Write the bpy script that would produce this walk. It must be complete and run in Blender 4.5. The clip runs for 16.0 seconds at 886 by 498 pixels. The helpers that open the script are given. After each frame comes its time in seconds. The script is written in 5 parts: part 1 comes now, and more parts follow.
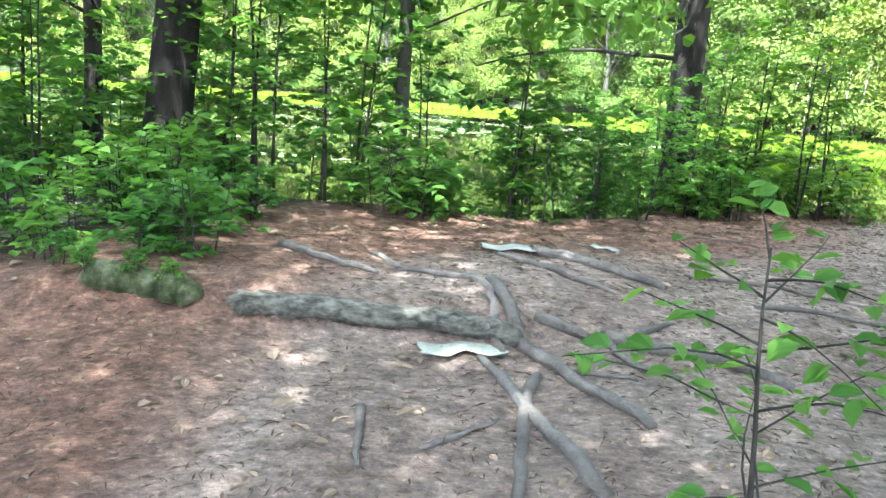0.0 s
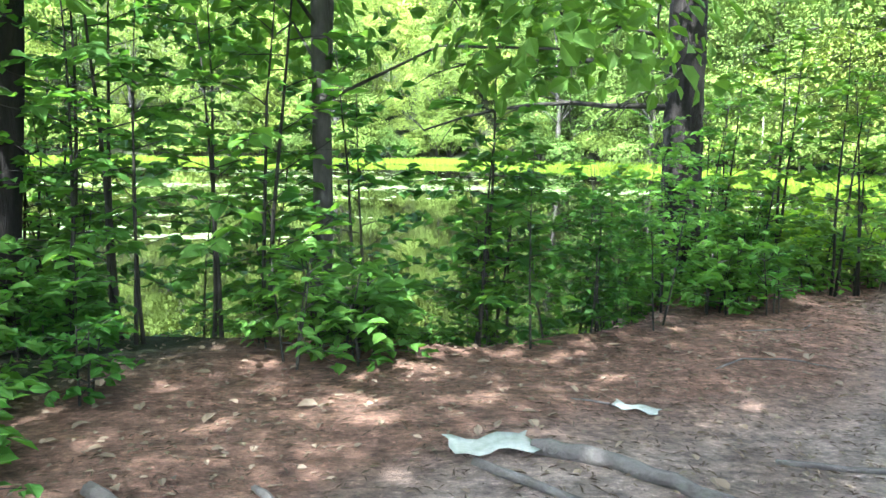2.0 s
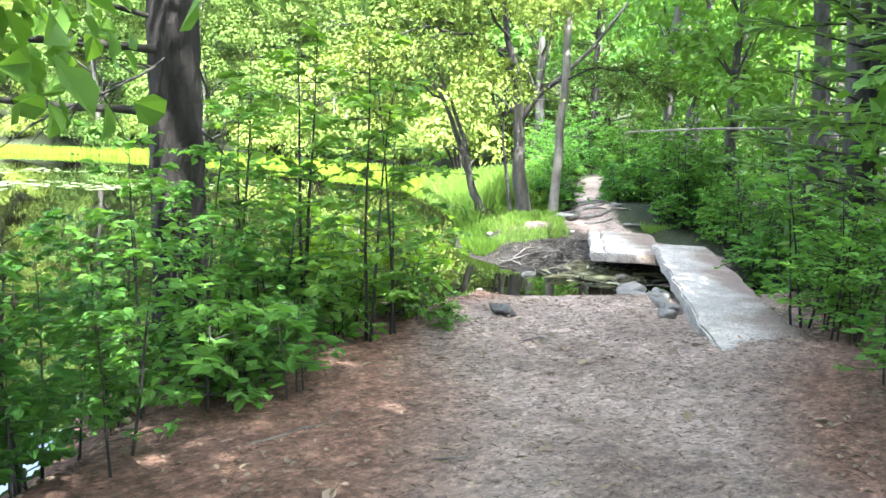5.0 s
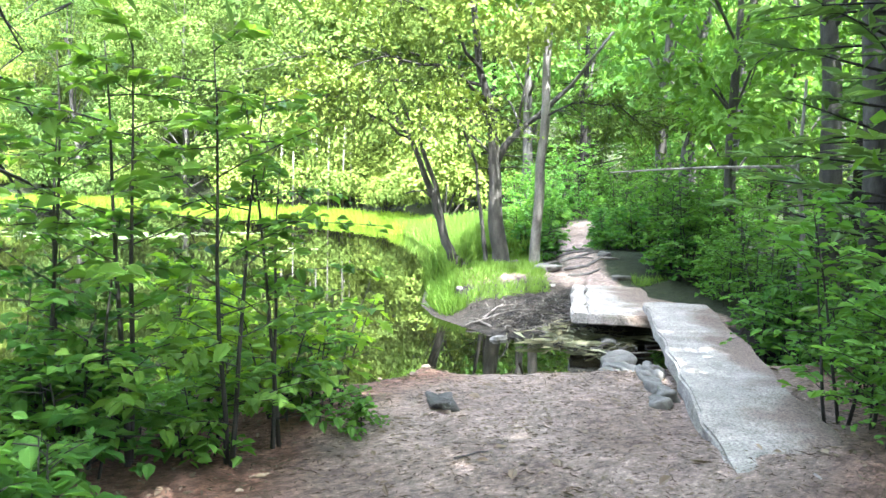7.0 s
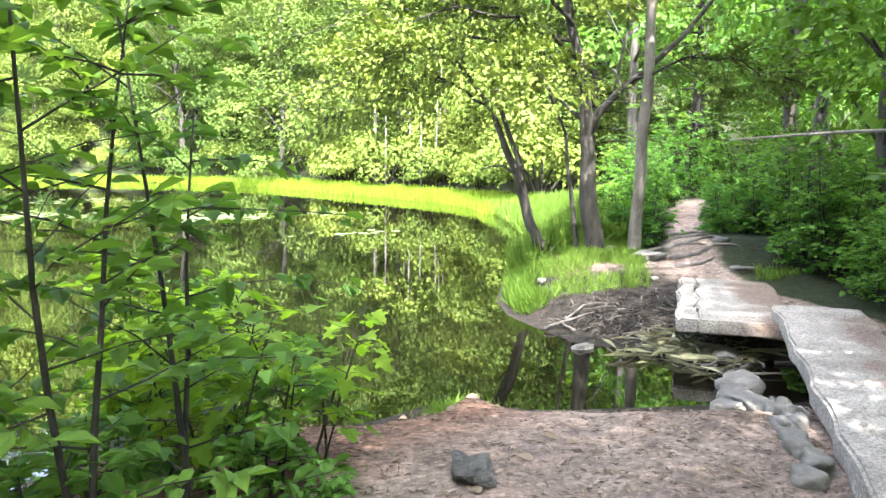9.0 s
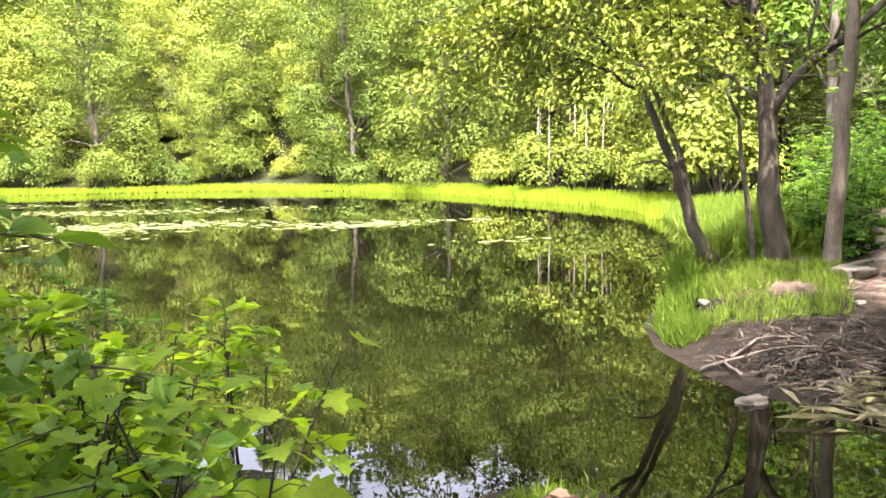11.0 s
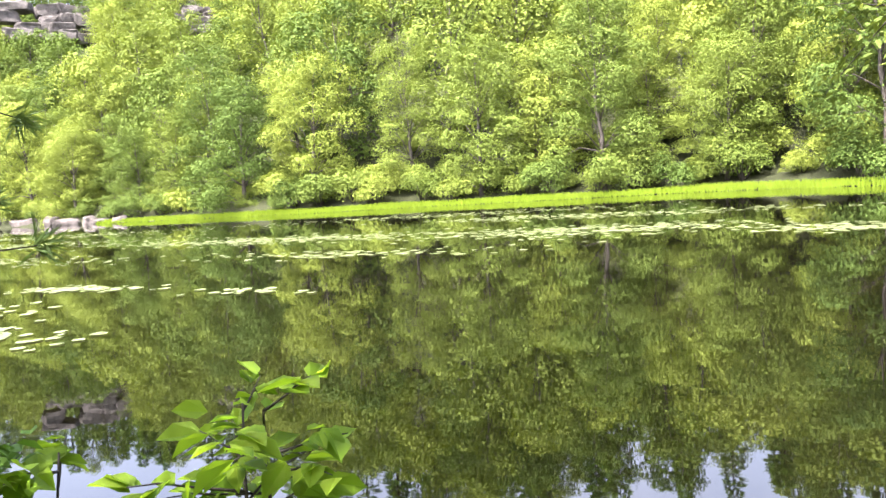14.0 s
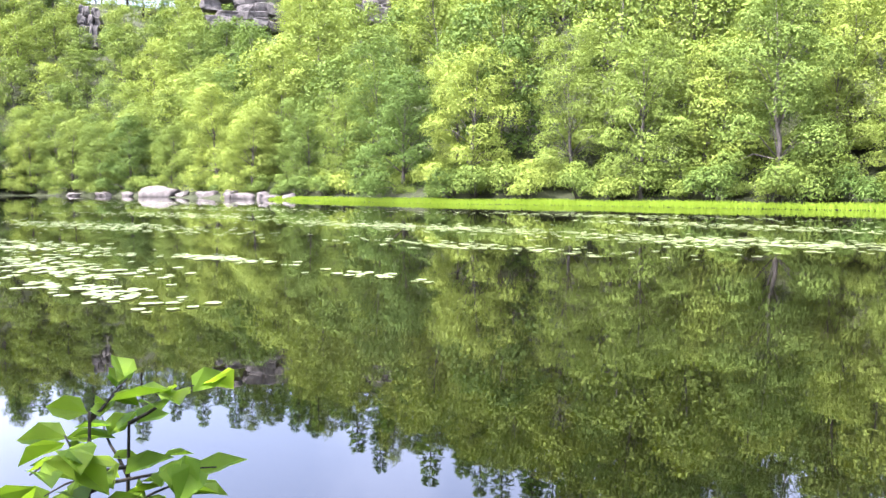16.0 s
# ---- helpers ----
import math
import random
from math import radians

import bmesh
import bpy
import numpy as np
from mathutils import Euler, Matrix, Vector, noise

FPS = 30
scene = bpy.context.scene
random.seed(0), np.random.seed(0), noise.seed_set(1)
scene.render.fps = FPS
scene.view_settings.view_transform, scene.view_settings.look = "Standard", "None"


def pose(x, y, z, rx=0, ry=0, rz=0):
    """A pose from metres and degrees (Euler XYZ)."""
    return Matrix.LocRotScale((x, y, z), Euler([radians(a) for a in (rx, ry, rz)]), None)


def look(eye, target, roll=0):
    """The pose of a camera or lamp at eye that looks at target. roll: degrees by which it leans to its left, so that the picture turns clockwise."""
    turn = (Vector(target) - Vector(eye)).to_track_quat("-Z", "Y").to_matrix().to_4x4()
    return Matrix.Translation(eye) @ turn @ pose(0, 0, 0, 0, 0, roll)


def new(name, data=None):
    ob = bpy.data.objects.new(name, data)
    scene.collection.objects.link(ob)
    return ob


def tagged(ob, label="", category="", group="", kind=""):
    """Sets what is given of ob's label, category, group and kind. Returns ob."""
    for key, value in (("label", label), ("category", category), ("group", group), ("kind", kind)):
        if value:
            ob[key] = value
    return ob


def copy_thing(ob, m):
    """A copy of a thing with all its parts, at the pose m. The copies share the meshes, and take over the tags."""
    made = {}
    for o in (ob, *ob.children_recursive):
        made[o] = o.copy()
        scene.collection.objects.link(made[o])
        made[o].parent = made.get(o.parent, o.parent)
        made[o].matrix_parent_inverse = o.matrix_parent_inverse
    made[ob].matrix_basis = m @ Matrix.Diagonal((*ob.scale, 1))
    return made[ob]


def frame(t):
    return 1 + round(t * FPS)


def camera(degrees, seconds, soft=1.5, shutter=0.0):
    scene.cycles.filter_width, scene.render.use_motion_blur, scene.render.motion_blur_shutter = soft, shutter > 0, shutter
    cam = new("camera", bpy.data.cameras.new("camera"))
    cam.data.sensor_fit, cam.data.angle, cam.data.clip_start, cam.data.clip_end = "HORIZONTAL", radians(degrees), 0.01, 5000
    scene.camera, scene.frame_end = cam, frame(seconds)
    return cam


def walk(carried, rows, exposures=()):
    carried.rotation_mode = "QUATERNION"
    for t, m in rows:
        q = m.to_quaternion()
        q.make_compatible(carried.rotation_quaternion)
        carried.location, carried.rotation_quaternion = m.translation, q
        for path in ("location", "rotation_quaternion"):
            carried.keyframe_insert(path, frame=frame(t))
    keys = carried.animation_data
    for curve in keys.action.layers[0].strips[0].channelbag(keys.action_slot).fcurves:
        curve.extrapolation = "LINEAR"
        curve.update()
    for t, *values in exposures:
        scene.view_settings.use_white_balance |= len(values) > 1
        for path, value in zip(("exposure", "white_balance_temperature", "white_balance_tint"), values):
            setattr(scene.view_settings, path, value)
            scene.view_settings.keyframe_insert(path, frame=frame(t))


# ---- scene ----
cam = camera(61.93, 16.0)
PATH = [
    (0.0, pose(0.000, 0.180, 1.683, 77.77, -3.95, 0.01)),
    (0.3, pose(0.017, 0.495, 1.715, 77.61, -2.92, 2.11)),
    (0.5, pose(0.034, 0.694, 1.750, 78.27, -2.21, 2.71)),
    (0.8, pose(0.018, 0.997, 1.782, 78.58, -1.44, 3.62)),
    (1.0, pose(0.013, 1.182, 1.789, 79.06, -0.99, 3.28)),
    (1.2, pose(-0.022, 1.404, 1.794, 79.88, -0.53, 2.47)),
    (1.5, pose(-0.029, 1.754, 1.813, 81.32, -0.72, 0.51)),
    (2.0, pose(0.116, 2.179, 1.879, 81.76, -0.60, -3.64)),
    (2.5, pose(0.277, 2.501, 1.928, 81.76, -1.42, -9.54)),
    (3.0, pose(0.392, 2.876, 1.958, 81.51, -2.83, -15.42)),
    (3.5, pose(0.597, 3.105, 2.017, 81.09, -3.00, -20.81)),
    (4.0, pose(0.802, 3.304, 2.079, 80.76, -2.85, -26.01)),
    (4.5, pose(0.996, 3.582, 2.137, 80.91, -2.21, -31.81)),
    (5.0, pose(1.251, 3.791, 2.146, 81.18, -1.92, -36.39)),
    (5.2, pose(1.392, 3.875, 2.150, 81.81, -1.84, -37.72)),
    (7.3, pose(2.995, 5.027, 2.091, 84.88, -1.75, -35.94)),
    (7.5, pose(3.135, 5.145, 2.082, 84.59, -1.65, -34.91)),
    (8.0, pose(3.491, 5.471, 2.071, 83.71, -1.83, -32.15)),
    (8.2, pose(3.616, 5.618, 2.065, 83.31, -1.75, -31.32)),
    (10.3, pose(5.076, 6.874, 1.978, 83.26, 0.99, -21.39)),
    (10.5, pose(5.181, 7.025, 1.968, 83.21, 1.11, -19.59)),
    (10.8, pose(5.338, 7.227, 1.943, 83.15, 1.08, -16.72)),
    (11.0, pose(5.439, 7.362, 1.929, 83.23, 0.89, -14.99)),
    (11.5, pose(5.708, 7.650, 1.894, 82.99, 0.42, -10.41)),
    (12.0, pose(5.886, 7.949, 1.837, 82.74, 0.48, -5.92)),
    (12.5, pose(6.139, 8.397, 1.771, 82.86, 1.28, -0.44)),
    (13.0, pose(6.431, 8.976, 1.740, 83.39, 2.36, 6.52)),
    (13.5, pose(6.590, 9.527, 1.684, 84.28, 3.56, 14.77)),
    (14.0, pose(6.656, 9.963, 1.658, 85.11, 3.92, 23.76)),
    (14.5, pose(6.691, 10.193, 1.666, 85.45, 2.93, 29.98)),
    (15.0, pose(6.715, 10.335, 1.653, 85.44, 1.39, 32.45)),
    (15.5, pose(6.772, 10.528, 1.620, 85.30, 0.33, 33.73)),
    (16.0, pose(6.868, 10.738, 1.587, 85.17, 0.14, 36.19)),
]
EXPOSURES = [(0.0, 3.5, 5350, 3), (1.0, 3.45, 5350, 3), (2.5, 3.27, 5250, 3), (3.6, 3.35, 5350, 4), (5.0, 3.55, 5500, 5), (8.2, 3.45, 5400, 5), (10.4, 2.95, 7000, 20), (12.5, 2.85, 6950, 20), (14.0, 2.62, 6350, 21), (15.0, 2.58, 6050, 22), (16.0, 2.58, 5800, 23)]
walk(cam, PATH, EXPOSURES)

# ---- sky and sun ----
SUN_AZ, SUN_EL = 198.0, 60.0   # compass-like angle from +y towards +x, and height
sun_to = Vector((math.sin(radians(SUN_AZ)) * math.cos(radians(SUN_EL)), math.cos(radians(SUN_AZ)) * math.cos(radians(SUN_EL)), math.sin(radians(SUN_EL))))
world = bpy.data.worlds.new("world")
world.use_nodes = True
scene.world = world
sky = world.node_tree.nodes.new("ShaderNodeTexSky")
sky.sky_type = 'NISHITA'
sky.sun_disc = False
sky.sun_elevation, sky.sun_rotation = radians(SUN_EL), radians(SUN_AZ)
sky.air_density, sky.dust_density = 1.0, 6.0
# thin bright summer cloud over the blue
wt = world.node_tree
grey = wt.nodes.new("ShaderNodeHueSaturation")
grey.inputs["Saturation"].default_value, grey.inputs["Value"].default_value = 0.5, 1.75
wt.links.new(sky.outputs[0], grey.inputs["Color"])
cloud = wt.nodes.new("ShaderNodeTexNoise")
cloud.inputs["Scale"].default_value, cloud.inputs["Detail"].default_value = 2.6, 5.0
cloud_map = wt.nodes.new("ShaderNodeMapRange")
cloud_map.inputs[1].default_value, cloud_map.inputs[2].default_value, cloud_map.inputs[3].default_value = 0.38, 0.6, 0.45
wt.links.new(cloud.outputs[0], cloud_map.inputs[0])
veil = wt.nodes.new("ShaderNodeMixRGB")
wt.links.new(cloud_map.outputs[0], veil.inputs[0])
wt.links.new(sky.outputs[0], veil.inputs[1])
wt.links.new(grey.outputs[0], veil.inputs[2])
wt.links.new(veil.outputs[0], wt.nodes["Background"].inputs[0])
world.node_tree.nodes["Background"].inputs[1].default_value = 0.15
sun = new("sun", bpy.data.lights.new("sun", 'SUN'))
sun.data.energy, sun.data.angle, sun.data.color = 3.9, radians(0.5), (1.0, 0.93, 0.8)
sun.matrix_world = look(sun_to * 100, (0, 0, 0))


# ---- materials ----
def graph(name):
    m = bpy.data.materials.new(name)
    m.use_nodes = True
    nt = m.node_tree
    return m, nt, nt.nodes["Principled BSDF"]


def node(nt, kind, **inputs):
    n = nt.nodes.new(kind)
    for key, value in inputs.items():
        n.inputs[key.replace("_", " ")].default_value = value
    return n


def ramp(nt, src, stops):
    r = nt.nodes.new("ShaderNodeValToRGB")
    while len(r.color_ramp.elements) < len(stops):
        r.color_ramp.elements.new(0.5)
    for e, (at, col) in zip(r.color_ramp.elements, stops):
        e.position, e.color = at, (*col, 1)
    nt.links.new(src, r.inputs[0])
    return r.outputs[0]


def mix(nt, fac, a, b, mode='MIX'):
    n = nt.nodes.new("ShaderNodeMix")
    n.data_type, n.blend_type = 'RGBA', mode
    for sock, v in ((n.inputs[0], fac), (n.inputs[6], a), (n.inputs[7], b)):
        if isinstance(v, bpy.types.NodeSocket):
            nt.links.new(v, sock)
        else:
            sock.default_value = v if isinstance(v, float) else (*v, 1)
    return n.outputs[2]


def noise_at(nt, scale, detail=4.0, stretch=None, rough=0.6):
    tc = nt.nodes.new("ShaderNodeTexCoord")
    src = tc.outputs["Object"]
    if stretch:
        mp = nt.nodes.new("ShaderNodeMapping")
        mp.inputs["Scale"].default_value = stretch
        nt.links.new(src, mp.inputs[0])
        src = mp.outputs[0]
    n = node(nt, "ShaderNodeTexNoise", Scale=scale, Detail=detail, Roughness=rough)
    nt.links.new(src, n.inputs["Vector"])
    return n.outputs["Fac"]


def bump(nt, p, height, strength=0.4, distance=0.02):
    b = node(nt, "ShaderNodeBump", Strength=strength, Distance=distance)
    nt.links.new(height, b.inputs["Height"])
    nt.links.new(b.outputs[0], p.inputs["Normal"])


def rough_mat(name, stops, scale, fine=40.0, rough=0.85, relief=0.5, depth=0.02, stretch=None):
    """Matt surface with two scales of colour and a bump."""
    m, nt, p = graph(name)
    a = ramp(nt, noise_at(nt, scale, 5, stretch), stops)
    f = noise_at(nt, fine, 6, stretch, 0.7)
    g = ramp(nt, f, [(0.3, (0.6, 0.6, 0.6)), (0.75, (1.15, 1.15, 1.15))])
    nt.links.new(mix(nt, 0.8, a, g, 'MULTIPLY'), p.inputs["Base Color"])
    p.inputs["Roughness"].default_value = rough
    p.inputs["Specular IOR Level"].default_value = 0.25
    bump(nt, p, f, relief, depth)
    return m


def leaf_mat(name, dark, light, glow=0.45, gloss=0.5):
    """A leaf: diffuse with some sheen, and light let through."""
    m, nt, p = graph(name)
    geo = nt.nodes.new("ShaderNodeNewGeometry")
    info = nt.nodes.new("ShaderNodeObjectInfo")
    add = nt.nodes.new("ShaderNodeMath")
    add.operation = 'MULTIPLY_ADD'
    add.inputs[1].default_value = 0.2
    nt.links.new(geo.outputs["Random Per Island"], add.inputs[0])
    sc = nt.nodes.new("ShaderNodeMath")
    sc.operation = 'MULTIPLY'
    sc.inputs[1].default_value = 0.8
    nt.links.new(info.outputs["Random"], sc.inputs[0])
    nt.links.new(sc.outputs[0], add.inputs[2])
    col = ramp(nt, add.outputs[0], [(0.0, dark), (0.55, tuple((a + b) / 2 for a, b in zip(dark, light))), (1.0, light)])
    col = mix(nt, 0.5, col, ramp(nt, noise_at(nt, 9.0, 3), [(0.3, (0.75, 0.8, 0.75)), (0.7, (1.1, 1.1, 1.0))]), 'MULTIPLY')
    nt.links.new(col, p.inputs["Base Color"])
    p.inputs["Roughness"].default_value = gloss
    p.inputs["Specular IOR Level"].default_value = 0.12
    tr = nt.nodes.new("ShaderNodeBsdfTranslucent")
    nt.links.new(mix(nt, 1.0, col, (1.45, 1.42, 0.55), 'MULTIPLY'), tr.inputs["Color"])
    ms = nt.nodes.new("ShaderNodeMixShader")
    ms.inputs[0].default_value = glow
    nt.links.new(p.outputs[0], ms.inputs[1])
    nt.links.new(tr.outputs[0], ms.inputs[2])
    nt.links.new(ms.outputs[0], nt.nodes["Material Output"].inputs[0])
    return m


def slab_mat():
    """Old concrete: pale grey, stained, with brown dirt trodden over it."""
    m, nt, p = graph("worn_concrete")
    base = ramp(nt, noise_at(nt, 5.0, 6), [(0.3, (0.155, 0.14, 0.126)), (0.55, (0.235, 0.215, 0.196)), (0.75, (0.3, 0.278, 0.256))])
    tc = nt.nodes.new("ShaderNodeTexCoord")
    sep = nt.nodes.new("ShaderNodeSeparateXYZ")
    nt.links.new(tc.outputs["Object"], sep.inputs[0])
    ma = nt.nodes.new("ShaderNodeMath")
    ma.operation = 'MULTIPLY_ADD'
    nt.links.new(sep.outputs["Y"], ma.inputs[0])
    ma.inputs[1].default_value = -0.5
    nt.links.new(noise_at(nt, 1.6, 6, None, 0.65), ma.inputs[2])
    dirt = ramp(nt, ma.outputs[0], [(0.47, (0, 0, 0)), (0.66, (1, 1, 1))])
    f = noise_at(nt, 48.0, 6, None, 0.75)
    col = mix(nt, dirt, base, (0.13, 0.1, 0.083))
    col = mix(nt, 0.9, col, ramp(nt, f, [(0.36, (0.3, 0.28, 0.26)), (0.48, (0.9, 0.89, 0.88)), (0.66, (1.6, 1.56, 1.5))]), 'MULTIPLY')
    nt.links.new(col, p.inputs["Base Color"])
    p.inputs["Roughness"].default_value = 0.9
    p.inputs["Specular IOR Level"].default_value = 0.2
    bump(nt, p, f, 0.6, 0.015)
    return m


M = {}
M["oak"] = leaf_mat("oak_leaf", (0.044, 0.08, 0.015), (0.17, 0.214, 0.037), 0.14, 0.7)
M["maple"] = leaf_mat("maple_leaf", (0.06, 0.13, 0.022), (0.13, 0.22, 0.038))
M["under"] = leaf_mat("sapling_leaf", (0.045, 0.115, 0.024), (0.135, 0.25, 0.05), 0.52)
# lighter copy of the sapling leaf: sunlight on the bank shrubs put into the colour
M["bright"] = leaf_mat("sapling_leaf_sunlit_tint", (0.085, 0.17, 0.016), (0.22, 0.33, 0.03), 0.58)
M["needle"] = leaf_mat("pine_needle", (0.05, 0.1, 0.036), (0.14, 0.21, 0.07), 0.35, 0.5)
M["reed"] = leaf_mat("reed_blade", (0.14, 0.22, 0.02), (0.30, 0.36, 0.04), 0.4, 0.5)
M["grass"] = leaf_mat("grass_blade", (0.06, 0.13, 0.018), (0.15, 0.22, 0.04), 0.4, 0.5)
M["pad"] = leaf_mat("lily_pad", (0.1, 0.135, 0.05), (0.24, 0.27, 0.15), 0.08, 0.3)
M["litter"] = leaf_mat("dead_leaf", (0.045, 0.028, 0.02), (0.34, 0.26, 0.2), 0.1, 0.7)
M["bark_pine"] = rough_mat("pine_bark", [(0.32, (0.007, 0.006, 0.0055)), (0.7, (0.036, 0.029, 0.0255))], 7, 30, 0.9, 1.0, 0.03, (1, 1, 0.22))
M["bark"] = rough_mat("grey_bark", [(0.3, (0.032, 0.028, 0.024)), (0.7, (0.11, 0.1, 0.086))], 6, 45, 0.9, 0.8, 0.015, (1, 1, 0.3))
M["bark_pale"] = rough_mat("pale_bark", [(0.3, (0.1, 0.086, 0.074)), (0.7, (0.26, 0.235, 0.205))], 5, 40, 0.85, 0.5, 0.01, (1, 1, 0.3))
M["twig"] = rough_mat("twig_bark", [(0.3, (0.016, 0.015, 0.012)), (0.7, (0.045, 0.039, 0.031))], 9, 60, 0.85, 0.4, 0.005)
M["root"] = rough_mat("root_bark", [(0.3, (0.075, 0.062, 0.056)), (0.7, (0.19, 0.168, 0.155))], 5, 50, 0.85, 1.0, 0.02)
M["stone"] = rough_mat("stone", [(0.3, (0.08, 0.073, 0.066)), (0.7, (0.18, 0.168, 0.156))], 3, 30, 0.85, 0.5, 0.02)
M["boulder"] = rough_mat("boulder_rock", [(0.3, (0.04, 0.036, 0.033)), (0.7, (0.11, 0.1, 0.092))], 0.8, 6, 0.9, 0.6, 0.1)
M["cliff"] = rough_mat("cliff_rock", [(0.3, (0.035, 0.033, 0.031)), (0.7, (0.14, 0.13, 0.122))], 0.6, 3.5, 0.9, 0.8, 0.3)
M["slab"] = slab_mat()
M["mossy"] = rough_mat("mossy_log_bark", [(0.36, (0.035, 0.032, 0.027)), (0.5, (0.10, 0.095, 0.078)), (0.66, (0.19, 0.18, 0.155))], 26, 90, 0.9, 0.9, 0.02, (0.5, 1, 1))
M["moss"] = rough_mat("moss", [(0.36, (0.025, 0.034, 0.012)), (0.52, (0.075, 0.09, 0.035)), (0.66, (0.2, 0.19, 0.14))], 12, 70, 0.95, 1.0, 0.03)
M["paper"] = rough_mat("birch_bark_scrap", [(0.3, (0.2, 0.21, 0.18)), (0.7, (0.34, 0.345, 0.315))], 6, 40, 0.6, 0.2, 0.003)
M["mudwood"] = rough_mat("wet_wood", [(0.3, (0.03, 0.025, 0.022)), (0.7, (0.11, 0.095, 0.08))], 5, 40, 0.6, 0.6, 0.01)
M["straw"] = rough_mat("bleached_reed", [(0.3, (0.13, 0.125, 0.065)), (0.7, (0.27, 0.26, 0.16))], 6, 40, 0.7, 0.2, 0.004)


def water_mat():
    m, nt, p = graph("pond_water")
    nt.links.new(ramp(nt, noise_at(nt, 0.35, 4), [(0.3, (0.0012, 0.0013, 0.0006)), (0.7, (0.0035, 0.003, 0.0014))]), p.inputs["Base Color"])
    p.inputs["Roughness"].default_value = 0.015
    p.inputs["IOR"].default_value = 1.75
    big = noise_at(nt, 1.1, 3, (1.0, 2.2, 1.0), 0.5)
    b = node(nt, "ShaderNodeBump", Strength=0.04, Distance=0.02)
    nt.links.new(big, b.inputs["Height"])
    nt.links.new(b.outputs[0], p.inputs["Normal"])
    return m


def ground_mat():
    """Trodden earth: grey-brown path, rusty needle litter beside it, mud and painted shade at the water, leaf mould in
    the woods.
    """
    m, nt, p = graph("woodland_ground")
    zone = nt.nodes.new("ShaderNodeVertexColor")
    zone.layer_name = "zone"
    sep = nt.nodes.new("ShaderNodeSeparateColor")
    nt.links.new(zone.outputs[0], sep.inputs[0])
    n1, n2, n3 = noise_at(nt, 1.1, 6), noise_at(nt, 9.0, 8, None, 0.7), noise_at(nt, 21.0, 9, (1.0, 1.5, 1.0), 0.82)
    earth = ramp(nt, n1, [(0.32, (0.17, 0.128, 0.108)), (0.5, (0.245, 0.192, 0.166)), (0.68, (0.33, 0.262, 0.228))])
    rust = ramp(nt, n2, [(0.3, (0.095, 0.054, 0.039)), (0.55, (0.185, 0.108, 0.078)), (0.75, (0.29, 0.175, 0.122))])
    mud = ramp(nt, n2, [(0.3, (0.011, 0.009, 0.0075)), (0.6, (0.03, 0.0245, 0.02)), (0.8, (0.07, 0.057, 0.048))])
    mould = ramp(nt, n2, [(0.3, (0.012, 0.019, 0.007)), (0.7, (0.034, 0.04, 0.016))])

    def edge(channel):
        a = nt.nodes.new("ShaderNodeMath")
        a.operation = 'MULTIPLY_ADD'
        nt.links.new(n1, a.inputs[0])
        a.inputs[1].default_value = 0.7
        nt.links.new(sep.outputs[channel], a.inputs[2])
        r = nt.nodes.new("ShaderNodeMapRange")
        nt.links.new(a.outputs[0], r.inputs[0])
        r.inputs[1].default_value, r.inputs[2].default_value = 0.62, 1.1
        return r.outputs[0]

    col = mix(nt, edge(0), earth, rust)
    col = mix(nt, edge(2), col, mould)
    col = mix(nt, edge(1), col, mud)
    col = mix(nt, 0.75, col, ramp(nt, n3, [(0.36, (0.16, 0.15, 0.145)), (0.47, (0.8, 0.79, 0.78)), (0.56, (1.15, 1.12, 1.1)), (0.65, (2.6, 2.5, 2.4))]), 'MULTIPLY')
    col = mix(nt, 0.8, col, ramp(nt, noise_at(nt, 6.5, 7, (1.0, 1.7, 1.0), 0.7), [(0.36, (0.55, 0.52, 0.5)), (0.5, (1.0, 0.98, 0.97)), (0.62, (1.4, 1.35, 1.32))]), 'MULTIPLY')
    nt.links.new(col, p.inputs["Base Color"])
    p.inputs["Roughness"].default_value = 0.9
    p.inputs["Specular IOR Level"].default_value = 0.2
    h = nt.nodes.new("ShaderNodeMath")
    h.operation = 'MULTIPLY_ADD'
    nt.links.new(n3, h.inputs[0])
    h.inputs[1].default_value = 0.4
    nt.links.new(n2, h.inputs[2])
    bump(nt, p, h.outputs[0], 1.0, 0.09)
    return m


M["water"], M["ground"] = water_mat(), ground_mat()


